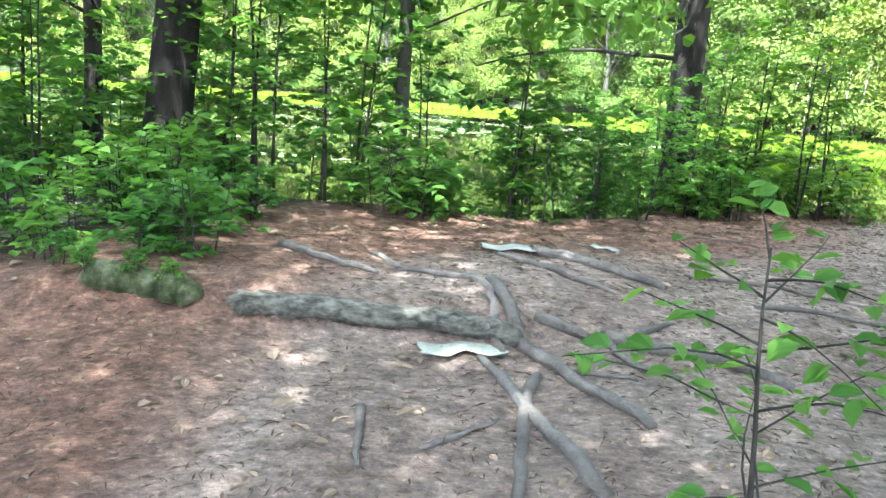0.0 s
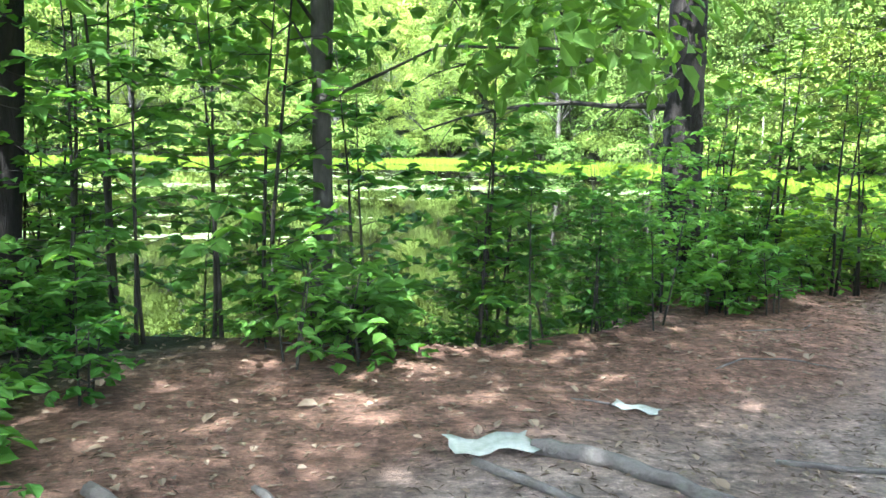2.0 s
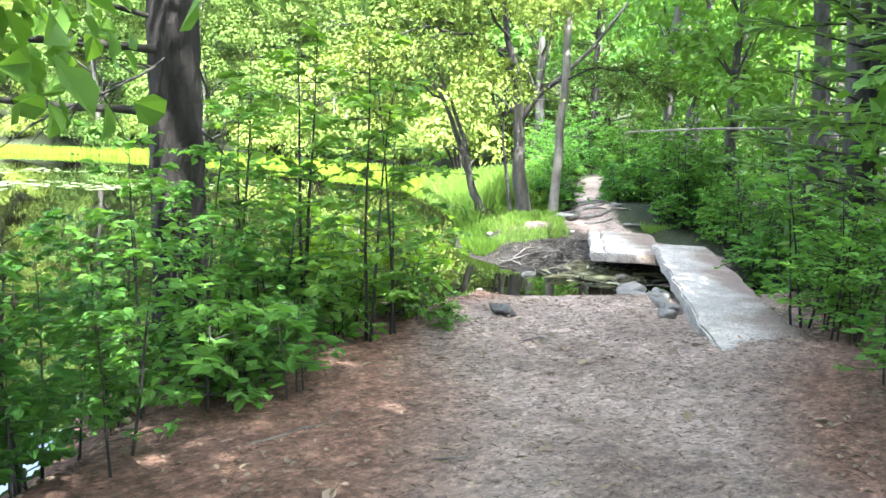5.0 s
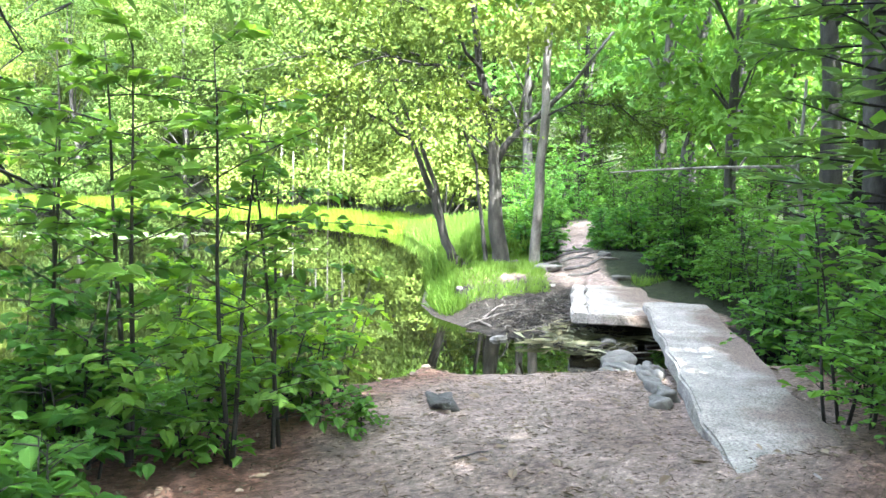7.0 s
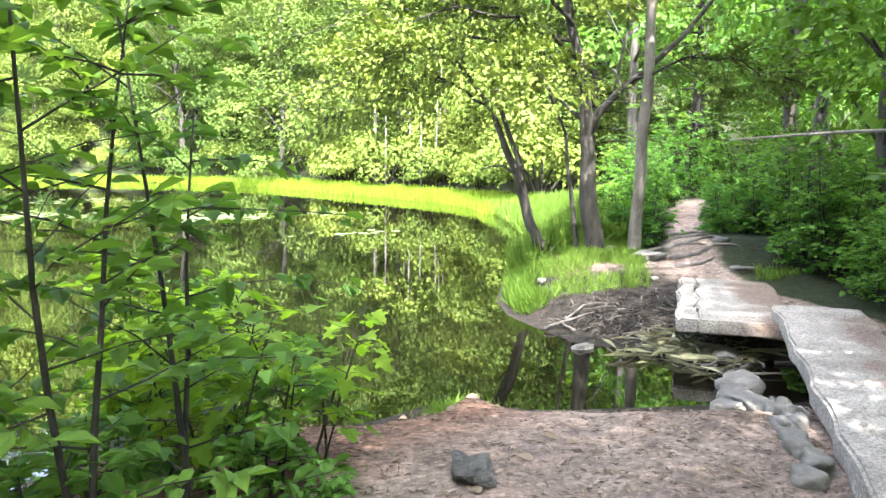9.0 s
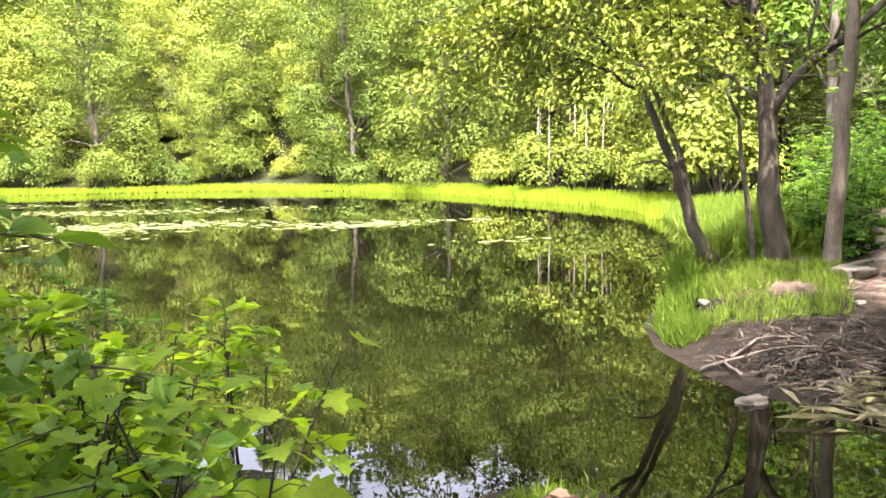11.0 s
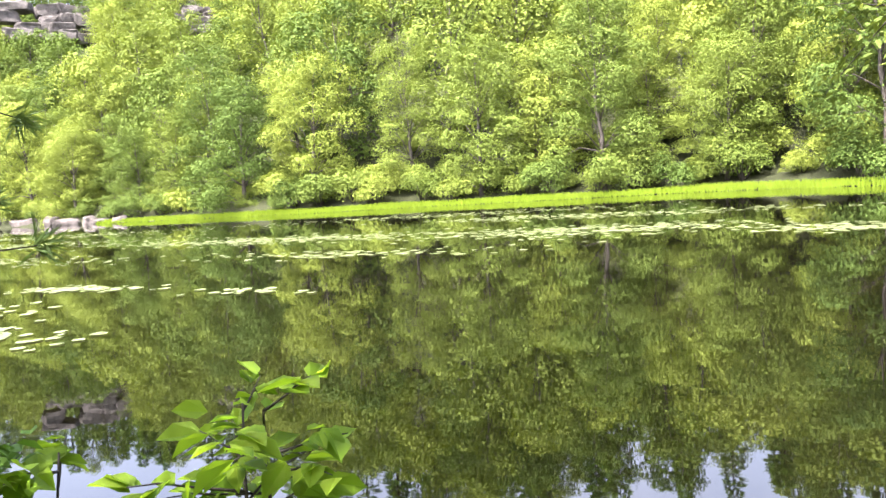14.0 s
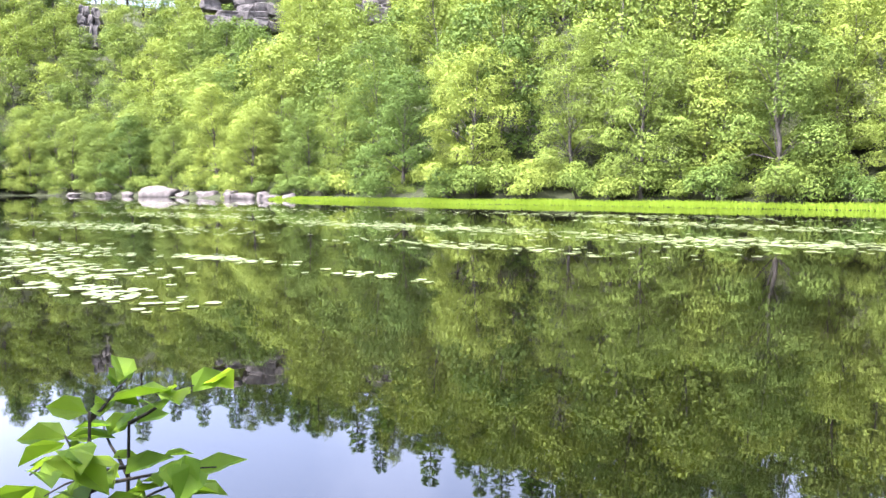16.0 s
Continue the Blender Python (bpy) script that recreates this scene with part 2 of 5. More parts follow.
# ---- mesh helpers ----
class Geo:
    """Gathers vertices and faces of one mesh."""

    def __init__(self):
        self.v, self.f, self.n = [], [], 0

    def add(self, verts, faces):
        verts = np.asarray(verts, float).reshape(-1, 3)
        self.f.extend([[i + self.n for i in face] for face in (faces.tolist() if isinstance(faces, np.ndarray) else faces)])
        self.v.append(verts)
        self.n += len(verts)
        return self

    def tube(self, pts, radii, sides=7, rng=None, wobble=0.0):
        pts = [Vector(p) for p in pts]
        rings = []
        for i, p in enumerate(pts):
            d = (pts[min(i + 1, len(pts) - 1)] - pts[max(i - 1, 0)]).normalized()
            a = d.orthogonal().normalized() if abs(d.z) > 0.95 else d.cross(Vector((0, 0, 1))).normalized()
            b = d.cross(a)
            for k in range(sides):
                t = 2 * math.pi * k / sides
                r = radii[i] * (1 + (rng.uniform(-wobble, wobble) if rng else 0))
                rings.append(p + (a * math.cos(t) + b * math.sin(t)) * r)
        faces = [[i * sides + k, i * sides + (k + 1) % sides, (i + 1) * sides + (k + 1) % sides, (i + 1) * sides + k] for i in range(len(pts) - 1) for k in range(sides)]
        faces += [list(range(sides))[::-1], [(len(pts) - 1) * sides + k for k in range(sides)]]
        return self.add([tuple(p) for p in rings], faces)

    def leaves(self, pos, along, normal, length, width, fine=False, fold=0.12):
        """Many leaves at once: pointed ovals, folded along the midrib."""
        pos, along, normal = (np.asarray(q, float) for q in (pos, along, normal))
        n = len(pos)
        length = np.broadcast_to(np.asarray(length, float), (n,))[:, None]
        width = np.broadcast_to(np.asarray(width, float), (n,))[:, None]
        along = along / np.maximum(np.linalg.norm(along, axis=1, keepdims=True), 1e-6)
        side = np.cross(along, normal)
        side /= np.maximum(np.linalg.norm(side, axis=1, keepdims=True), 1e-6)
        up = np.cross(side, along)
        tip = pos + along * length - up * length * 0.15
        if fine:
            q = [pos, pos + along * length * 0.28 + side * width * 0.46 + up * width * fold, pos + along * length * 0.66 + side * width * 0.42 + up * width * fold,
                 tip, pos + along * length * 0.66 - side * width * 0.42 + up * width * fold, pos + along * length * 0.28 - side * width * 0.46 + up * width * fold]
            face = [[0, 1, 2, 3], [0, 3, 4, 5]]
        else:
            q = [pos, pos + along * length * 0.45 + side * width * 0.5 + up * width * fold, tip, pos + along * length * 0.45 - side * width * 0.5 + up * width * fold]
            face = [[0, 1, 2], [0, 2, 3]]
        k = len(q)
        verts = np.stack(q, 1).reshape(-1, 3)
        base = (np.arange(n) * k)[:, None, None]
        return self.add(verts, (base + np.array(face)[None]).reshape(-1, len(face[0])))

    def mesh(self, name, mat, smooth=False):
        me = bpy.data.meshes.new(name)
        me.from_pydata(np.concatenate(self.v).tolist(), [], self.f)
        me.materials.append(mat)
        if smooth:
            me.polygons.foreach_set("use_smooth", [True] * len(me.polygons))
        me.update()
        return me


def part(name, geo, mat, parent, label="", smooth=False):
    ob = new(name, geo.mesh(name, mat, smooth) if isinstance(geo, Geo) else geo)
    ob.parent = parent
    return tagged(ob, label)


def thing(name, label, category, group="", kind="", place=None):
    ob = new(name)
    ob.empty_display_size = 0.1
    if place is not None:
        ob.matrix_basis = place
    return tagged(ob, label, category, group, kind)


def unit(rng, n):
    q = rng.normal(size=(n, 3))
    return q / np.linalg.norm(q, axis=1, keepdims=True)


def rock_geo(rng, sx, sy, sz, cuts=2, rough=0.18, block=0.75):
    bm = bmesh.new()
    bmesh.ops.create_icosphere(bm, subdivisions=cuts + 1, radius=1)
    off = Vector(rng.uniform(-50, 50, 3))
    for v in bm.verts:
        c = v.co.copy()
        s = 1 + rough * 2 * noise.noise(c * 1.1 + off) + rough * 0.7 * noise.noise(c * 3.1 + off)
        c = Vector((math.copysign(abs(c.x) ** block, c.x), math.copysign(abs(c.y) ** block, c.y), math.copysign(abs(c.z) ** (block * .93), c.z)))
        v.co = Vector((c.x * sx, c.y * sy, c.z * sz)) * s
    g = Geo()
    bm.verts.index_update()
    g.add([tuple(v.co) for v in bm.verts], [[v.index for v in f.verts] for f in bm.faces])
    bm.free()
    return g


# ---- lie of the land ----
SHORE = [(-40, 5.5), (-9, 8.6), (-4.2, 8.3), (-2.4, 7.9), (-0.6, 7.65), (0.5, 7.5), (1.3, 7.85), (2.0, 8.6), (2.4, 9.6), (3.2, 10.2), (4.3, 11.1), (5.0, 11.9), (5.35, 11.85), (5.6, 11.15), (6.1, 10.95), (6.5, 11.0), (6.9, 11.12),
         (7.22, 10.98), (7.42, 10.72), (7.85, 10.5), (8.5, 10.26), (9.2, 10.0), (10.0, 9.65), (11.6, 9.0), (12.6, 8.6), (12.9, 9.2), (11.8, 10.2), (10.6, 11.3), (10.0, 11.9), (9.5, 12.4), (9.5, 13.0), (9.6, 13.9), (10.0, 14.8), (11.0, 16.1),
         (12.4, 17.9), (13.9, 19.4), (16, 23), (18, 27), (19.6, 30.5), (20, 34.5), (19.3, 39), (17, 50), (13, 57), (8, 61.5), (1, 64.5), (-7, 64.5), (-20, 66.5), (-31, 66), (-54, 71), (-72, 75), (-112, 84), (-150, 82), (-170, 50), (-120, 10)]
# x, y and height of the ground at a few places
SPOTS = [(0, -1, .15), (0, 1, .22), (-2.5, 2.5, .38), (2, 2.6, .4), (.2, 3.1, .48), (-1, 4.6, .62), (0.6, 4.9, .64), (-3, 5.5, .6), (1.4, 5.6, .57), (2.3, 6.5, .55), (3.1, 7.6, .52), (3, 5, .5), (5, 4, .5), (7, 6, .5), (5, 7, .45),
         (6.3, 9.3, .40), (7.1, 10.4, .24), (7.8, 9.2, .35), (8.4, 10.0, .16), (8.9, 9.7, .2), (8.3, 9.15, .3), (11.9, 14.3, .5), (12.4, 16, .4), (11.2, 13.2, .3), (13.2, 15.8, .42), (10.1, 12.2, .1), (10.5, 11.7, .08), (10.2, 13.2, .14), (14, 15.0, .75), (18, 19, .9), (26, 26, 1.0), (12, 11.5, .3), (14, 8, .5), (-6, 4, .5)]


def shore_dist(x, y):
    """Distance to the pond's edge: positive on land."""
    x, y = np.asarray(x, float), np.asarray(y, float)
    best, inside = np.full(x.shape, 1e9), np.zeros(x.shape, bool)
    for (x0, y0), (x1, y1) in zip(SHORE, SHORE[1:] + SHORE[:1]):
        dx, dy = x1 - x0, y1 - y0
        t = np.clip(((x - x0) * dx + (y - y0) * dy) / (dx * dx + dy * dy), 0, 1)
        best = np.minimum(best, np.hypot(x - x0 - t * dx, y - y0 - t * dy))
        if dy != 0:
            inside ^= ((y0 > y) != (y1 > y)) & (x < dx * (y - y0) / dy + x0)
    return np.where(inside, -best, best)


def step(a, b, v):
    t = np.clip((v - a) / (b - a), 0, 1)
    return t * t * (3 - 2 * t)


def waves(x, y):
    return np.sin(x * 1.7 + np.sin(y * 1.3)) * np.sin(y * 1.9 + 1.2 * np.sin(x * 0.9))


def height(x, y):
    x, y = np.asarray(x, float), np.asarray(y, float)
    num, den = np.zeros(x.shape), np.zeros(x.shape)
    for px, py, pz in SPOTS:
        w = 1 / ((x - px) ** 2 + (y - py) ** 2 + 0.6) ** 2
        num, den = num + w * pz, den + w
    base = num / den
    base = base + 0.14 * (step(3.6, 3.9, y) - 0.5) * step(-3.2, -1.6, x) * step(1.4, 0.3, x) * step(5.5, 3.6, y) * step(0.5, 3, y)
    base = base + 0.13 * np.exp(-((x - 6.95) ** 2 + (y - 10.72) ** 2) / 0.06)
    base = base + 0.018 * waves(x * 1.3, y * 1.3) + 0.010 * waves(x * 4.1 + 1, y * 3.7)
    d = shore_dist(x, y)
    far = np.maximum(step(30, 55, y), step(-30, -60, x))
    side = np.maximum(step(13, 30, x + 0.3 * (y - 20)) * step(60, 35, y), step(-2, -25, y)) * (1 - far)
    hill = np.where(d < 78, d, 78 + 0.1 * (d - 78)) * (0.72 - 0.21 * step(-60, 0, x)) + 2.5 * waves(x * 0.05, y * 0.06)
    base = base * (1 - far) + far * (0.3 + np.maximum(hill, 0) * step(2, 14, d))
    base = base + side * 0.035 * np.maximum(d - 8, 0)
    land = base * step(-0.05, 0.75 + 4.5 * np.maximum(step(19, 24, y), far), d) + 0.02
    return np.where(d > 0, land, 0.02 - 0.5 * step(0, 1.6, -d))


def z_at(x, y):
    return float(height(np.array([x]), np.array([y]))[0])


def spread(fine0, fine1, gap, low, high, grow=1.13):
    """Grid lines close together in the middle and wider outwards."""
    mid = list(np.arange(fine0, fine1, gap))
    out, s = [], gap
    v = mid[-1]
    while v < high:
        s = min(s * grow, 9.0)
        v += s
        out.append(v)
    pre, s, v = [], gap, mid[0]
    while v > low:
        s = min(s * grow, 9.0)
        v -= s
        pre.append(v)
    return np.array(pre[::-1] + mid + out)


def build_ground():
    xs, ys = spread(-3.6, 13.0, 0.11, -420, 420), spread(0.6, 16.0, 0.11, -380, 420)
    gx, gy = np.meshgrid(xs, ys)
    z = height(gx, gy)
    nx, ny = len(xs), len(ys)
    idx = np.arange(nx * ny).reshape(ny, nx)
    faces = np.stack([idx[:-1, :-1], idx[:-1, 1:], idx[1:, 1:], idx[1:, :-1]], -1).reshape(-1, 4)
    g = Geo().add(np.stack([gx, gy, z], -1).reshape(-1, 3), faces)
    me = g.mesh("ground", M["ground"], True)
    d = shore_dist(gx, gy)
    # rusty needles near the bank, mud beside the outlet, painted shade along the landing, leaf mould away from the path
    track = path_dist(gx, gy)
    rust = step(0.9, 2.0, track) * 0.75 + 0.9 * step(3.3, 1.5, d) * step(5.4, 4.2, gx)
    # second term: mud colour at the landing's waterline, which paints its shade into the ground
    mud = step(1.2, 0.4, np.hypot((gx - 10.5) / 2.0, (gy - 13.0) / 2.0)) * 0.95 + (0.7 * step(5.5, 6.3, gx) + 0.3 * step(8.0, 9.0, gx)) * step(0.75, 0.15, d)
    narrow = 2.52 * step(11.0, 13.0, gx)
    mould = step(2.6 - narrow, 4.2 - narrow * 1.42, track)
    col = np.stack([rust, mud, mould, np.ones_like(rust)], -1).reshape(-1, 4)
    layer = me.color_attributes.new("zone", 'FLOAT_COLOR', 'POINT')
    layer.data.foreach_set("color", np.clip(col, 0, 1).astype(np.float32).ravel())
    tagged(new("ground", me), "trodden brown earth with rusty needle litter and roots", "ground", kind="structure")


TRACK = [(0, -6), (0.4, 1), (0.8, 3.2), (1.9, 5.0), (3.6, 6.6), (5.6, 7.9), (7.6, 8.6), (10.2, 10.6), (11.9, 12.9), (14, 15.3), (18, 19), (20.5, 21.2), (27, 22.5), (40, 24)]


def path_dist(x, y):
    best = np.full(np.shape(x), 1e9)
    for (x0, y0), (x1, y1) in zip(TRACK, TRACK[1:]):
        dx, dy = x1 - x0, y1 - y0
        t = np.clip(((x - x0) * dx + (y - y0) * dy) / (dx * dx + dy * dy), 0, 1)
        best = np.minimum(best, np.hypot(x - x0 - t * dx, y - y0 - t * dy))
    return best


build_ground()
g = Geo().add([(-400, -60, 0), (420, -60, 0), (420, 420, 0), (-400, 420, 0)], [[0, 1, 2, 3]])
tagged(new("water", g.mesh("water", M["water"])), "dark still pond water mirroring the wooded hill", "water", kind="structure")


# ---- plants: builders ----
def bend(rng, start, way, length, steps, curl=0.15, lift=0.0):
    """Points of a limb that wanders and lifts or droops."""
    p, d, out = Vector(start), Vector(way).normalized(), [Vector(start)]
    for _ in range(steps):
        d = (d + Vector(rng.uniform(-curl, curl, 3)) + Vector((0, 0, lift))).normalized()
        p = p + d * (length / steps)
        out.append(p.copy())
    return out


def taper(r0, r1, n):
    return [r0 + (r1 - r0) * i / (n - 1) for i in range(n)]


def blob_leaves(g, rng, centre, radius, n, size, flat=0.7, fine=False):
    q = unit(rng, n)
    q[:, 2] = np.where(q[:, 2] < -0.6, -q[:, 2], q[:, 2])
    k = rng.uniform(0, 6.28, 3)
    lump = 1 + 0.22 * np.sin(q[:, 0] * 5.2 + k[0]) * np.sin(q[:, 1] * 4.6 + k[1]) + 0.16 * np.sin(q[:, 2] * 6.5 + q[:, 0] * 3 + k[2])
    r = ((1.08 - 0.5 * rng.uniform(0, 1, n) ** 2) * lump)[:, None]
    pos = np.array(centre) + q * r * np.array([radius, radius, radius * flat])
    nrm = q + np.array([0, 0, 0.35]) + rng.normal(size=(n, 3)) * 0.2
    along = np.cross(nrm, unit(rng, n)) + q * 0.3 - np.array([0, 0, 0.25])
    s = size * rng.uniform(0.6, 1.3, n)
    g.leaves(pos, along, nrm, s, s * rng.uniform(0.55, 0.8, n), fine)


def broad_tree(rng, h, r, crown_r, blobs, leaves, size, low=0.25, flat=0.62):
    """Trunk with limbs, and a crown of many leaf sprays round the limb ends."""
    wood, limbs, crown = Geo(), Geo(), Geo()
    lean = rng.uniform(-0.06, 0.06, 2)
    top = Vector((lean[0] * h, lean[1] * h, h * 0.9))
    n = 7
    pts = [Vector((top.x * (i / (n - 1)) ** 1.4 + rng.uniform(-.01, .01) * h, top.y * (i / (n - 1)) ** 1.4 + rng.uniform(-.01, .01) * h, top.z * i / (n - 1))) for i in range(n)]
    pts[0] = Vector((0, 0, -0.3))
    wood.tube(pts, [r * 1.25] + taper(r, r * 0.15, n - 1), 7)
    per = leaves // blobs
    for k in range(blobs):
        f = low + (1 - low) * (k + 0.5) / blobs
        a = k * 2.4 + rng.uniform(-.5, .5)
        env = crown_r * math.sin(min(1.0, 0.25 + 1.1 * (1 - f) ** 0.75) * math.pi / 2)
        rad = env * rng.uniform(0.35, 0.9)
        c = Vector((math.cos(a) * rad + lean[0] * h * f, math.sin(a) * rad + lean[1] * h * f, f * h + rng.uniform(-.03, .03) * h))
        j = min(n - 2, int(f * 0.8 * (n - 1)))
        s = pts[j].lerp(pts[j + 1], 0.4)
        m = s.lerp(c, 0.5) + Vector((0, 0, 0.04 * h))
        limbs.tube([s, m, c], [r * (0.42 - 0.25 * f), r * (0.26 - .15 * f), r * 0.05], 5)
        blob_leaves(crown, rng, c, crown_r * rng.uniform(0.3, 0.46) * (20 / max(blobs, 20)) ** 0.4, per, size, flat)
    return (wood, limbs), crown


def conifer(rng, h, r, reach, low, whorls, tufts, size):
    wood, limbs, crown = Geo(), Geo(), Geo()
    wood.tube([(0, 0, -0.3), (0, 0, h * 0.3), (rng.uniform(-.1, .1), rng.uniform(-.1, .1), h * 0.7), (0, 0, h)], [r * 1.15, r * 0.9, r * 0.5, r * 0.06], 8)
    for w in range(whorls):
        f = low + (1 - low) * w / whorls
        ln = reach * (1 - f) ** 0.7 * rng.uniform(0.75, 1.1) + 0.25
        for b in range(5):
            a = b * 2 * math.pi / 5 + w * 0.7 + rng.uniform(-.3, .3)
            way = Vector((math.cos(a), math.sin(a), rng.uniform(0.0, 0.35)))
            pts = bend(rng, (0, 0, f * h), way, ln, 3, 0.08, -0.05)
            limbs.tube(pts, taper(r * 0.18, r * 0.03, 4), 4)
            t = rng.uniform(0.25, 1.05, tufts)
            arr = np.array([tuple(p) for p in pts])
            pos = np.stack([np.interp(t * 3, range(4), arr[:, k]) for k in range(3)], 1)
            side = np.array([-way.y, way.x, 0])
            sgn = rng.choice([-1, 1], tufts)[:, None]
            along = np.array(way) * 0.9 + side * sgn * rng.uniform(.2, 1, (tufts, 1)) + rng.normal(size=(tufts, 3)) * 0.2
            s = size * rng.uniform(0.7, 1.3, tufts)
            crown.leaves(pos, along, np.array([0, 0, 1]) + rng.normal(size=(tufts, 3)) * 0.35, s, s * 0.28)
    return (wood, limbs), crown


def sapling(rng, h, branches, per, leaf, spread_=0.5, stems=1, low=0.15):
    """Slender stems with side twigs that carry broad leaves."""
    wood, twigs, crown = [], Geo(), Geo()
    for s in range(stems):
        a = rng.uniform(0, 6.28)
        top = bend(rng, (0.06 * s * math.cos(a), 0.06 * s * math.sin(a), -0.08), (rng.uniform(-.14, .14), rng.uniform(-.14, .14), 1), h * rng.uniform(.75, 1), 6, 0.06, 0.03)
        wood.append(Geo().tube(top, taper(0.006 + 0.0045 * h, 0.003, 7), 5))
        arr = np.array([tuple(p) for p in top])
        for b in range(branches):
            f = low + (1 - low) * (b + rng.uniform(0, 1)) / branches
            p = np.array([np.interp(f * 6, range(7), arr[:, k]) for k in range(3)])
            a = b * 2.4 + rng.uniform(-.4, .4)
            ln = h * spread_ * (0.35 + 0.65 * math.sin(math.pi * (0.2 + 0.75 * f))) * rng.uniform(.5, 1)
            tw = bend(rng, p, (math.cos(a), math.sin(a), rng.uniform(.1, .7)), ln, 4, 0.18, -0.06)
            twigs.tube(tw, taper(0.0045, 0.0015, 5), 4)
            ta = np.array([tuple(q) for q in tw])
            t = rng.uniform(0.2, 1.0, per)
            pos = np.stack([np.interp(t * 4, range(5), ta[:, k]) for k in range(3)], 1) + rng.normal(size=(per, 3)) * 0.015
            way = ta[-1] - ta[0]
            side = np.cross(way, [0, 0, 1])
            side = side / max(np.linalg.norm(side), 1e-6)
            sgn = rng.choice([-1, 1], per)[:, None]
            along = side * sgn + way / np.linalg.norm(way) * rng.uniform(.2, 1.0, (per, 1)) + np.array([0, 0, -0.15]) + rng.normal(size=(per, 3)) * 0.2
            s = leaf * rng.uniform(0.55, 1.25, per)
            crown.leaves(pos, along, np.array([0, 0, 1]) + rng.normal(size=(per, 3)) * 0.38, s, s * rng.uniform(.5, .68, per), True)
    return wood, twigs, crown


def plant(name, wood, crown, bark, leafm, label, category, group, crown_name="crown", wood_name="trunk"):
    """One tree or shrub: its stem or stems, the finer limbs and the foliage as parts."""
    ob = thing(name, label, category, group)
    for g in wood[0] if isinstance(wood[0], list) else [wood[0]]:
        part(wood_name, g, bark, ob, smooth=True)
    if wood[1].n:
        tagged(part("branching" if wood_name == "trunk" else "twig_spray", wood[1], bark, ob, smooth=True), kind="stuff")
    tagged(part(crown_name, crown, leafm, ob), kind="stuff")
    return ob


def shrub(name, made, leafm, label, category, group):
    return plant(name, made[:2], made[2], M["twig"], leafm, label, category, group, "leaves", "stem")


def place(ob, x, y, turn, size=1.0, sink=0.0, z=None):
    m = Matrix.Translation((x, y, (z_at(x, y) if z is None else z) - sink)) @ Matrix.Rotation(turn, 4, 'Z')
    ob.matrix_basis = m
    ob.scale = (size,) * 3
    return ob


def sow(models, spots, rng, lo, hi):
    """Set out copies of the models; each model itself takes a spot too."""
    for i, (x, y) in enumerate(spots):
        src = models[i % len(models)]
        s = rng.uniform(lo, hi)
        if i < len(models):
            place(src, x, y, rng.uniform(0, 6.28), s)
        else:
            c = copy_thing(src, Matrix.Identity(4))
            place(c, x, y, rng.uniform(0, 6.28), s)


# ---- far shore: wooded hill ----
rng = np.random.default_rng(11)


def far_spots(d0, d1, gap, rng, keep=1.0):
    """Places on the far side of the pond in a belt between two distances from the water."""
    out = []
    tries = rng.uniform(size=(60000, 2)) * np.array([330, 190]) + np.array([-250, 20])
    d = shore_dist(tries[:, 0], tries[:, 1])
    far = np.maximum(step(24, 36, tries[:, 1]), step(-60, -100, tries[:, 0]))
    ok = tries[(d > d0) & (d < d1) & (far > 0.5) & (tries[:, 0] < 62) & ~((tries[:, 1] < 60) & (tries[:, 0] < -130))]
    bare = [(-134, 126, 12), (-87, 117, 7), (-181, 114, 7)]
    for x, y in ok:
        if all((x - a) ** 2 + (y - b) ** 2 > r * r for a, b, r in bare) and all((x - a) ** 2 + (y - b) ** 2 > gap * gap for a, b in out):
            out.append((x, y))
    return out


oaks = []
for k in range(5):
    w, c = broad_tree(rng, 11.5 + k * 0.9, 0.2, 4.4, 24, 25000, 0.175, 0.03, 0.72)
    oaks.append(plant("oak_tree", w, c, M["bark"], M["oak"], "broad oak in full sunlit leaf on the far shore", "tree", "trees of the far shore"))
front = far_spots(2.6, 9.0, 5.8, rng)
sow(oaks, front, rng, 0.8, 1.15)
hill_trees = []
for k in range(4):
    w, c = broad_tree(rng, 12 + k, 0.2, 4.9, 20, 6400, 0.36, 0.04, 0.75)
    hill_trees.append(plant("hill_tree", w, c, M["bark"], M["oak"], "leafy tree on the steep wooded hillside", "tree", "trees of the hillside"))
slope = far_spots(8.0, 60, 6.7, rng)
near_slope = [p for p in slope if math.hypot(p[0] - 6, p[1] - 10) < 66][:26]
for i, (x, y) in enumerate(near_slope):
    place(copy_thing(oaks[i % 5], Matrix.Identity(4)), x, y, rng.uniform(0, 6), rng.uniform(.85, 1.15))
sow(hill_trees, [p for p in slope if math.hypot(p[0] - 6, p[1] - 10) >= 66][:185] + far_spots(60, 95, 9.5, rng)[:40], rng, 0.75, 1.15)
pines = []
for k in range(3):
    w, c = conifer(rng, 12 + 2 * k, 0.2, 2.9, 0.15, 16, 12, 0.95)
    pines.append(plant("hill_pine", w, c, M["bark_pine"], M["needle"], "dark pine standing on the crest of the hill", "tree", "pines of the crest"))
sow(pines, far_spots(56, 100, 8.0, rng)[:110], rng, 0.9, 1.5)
bushes = []
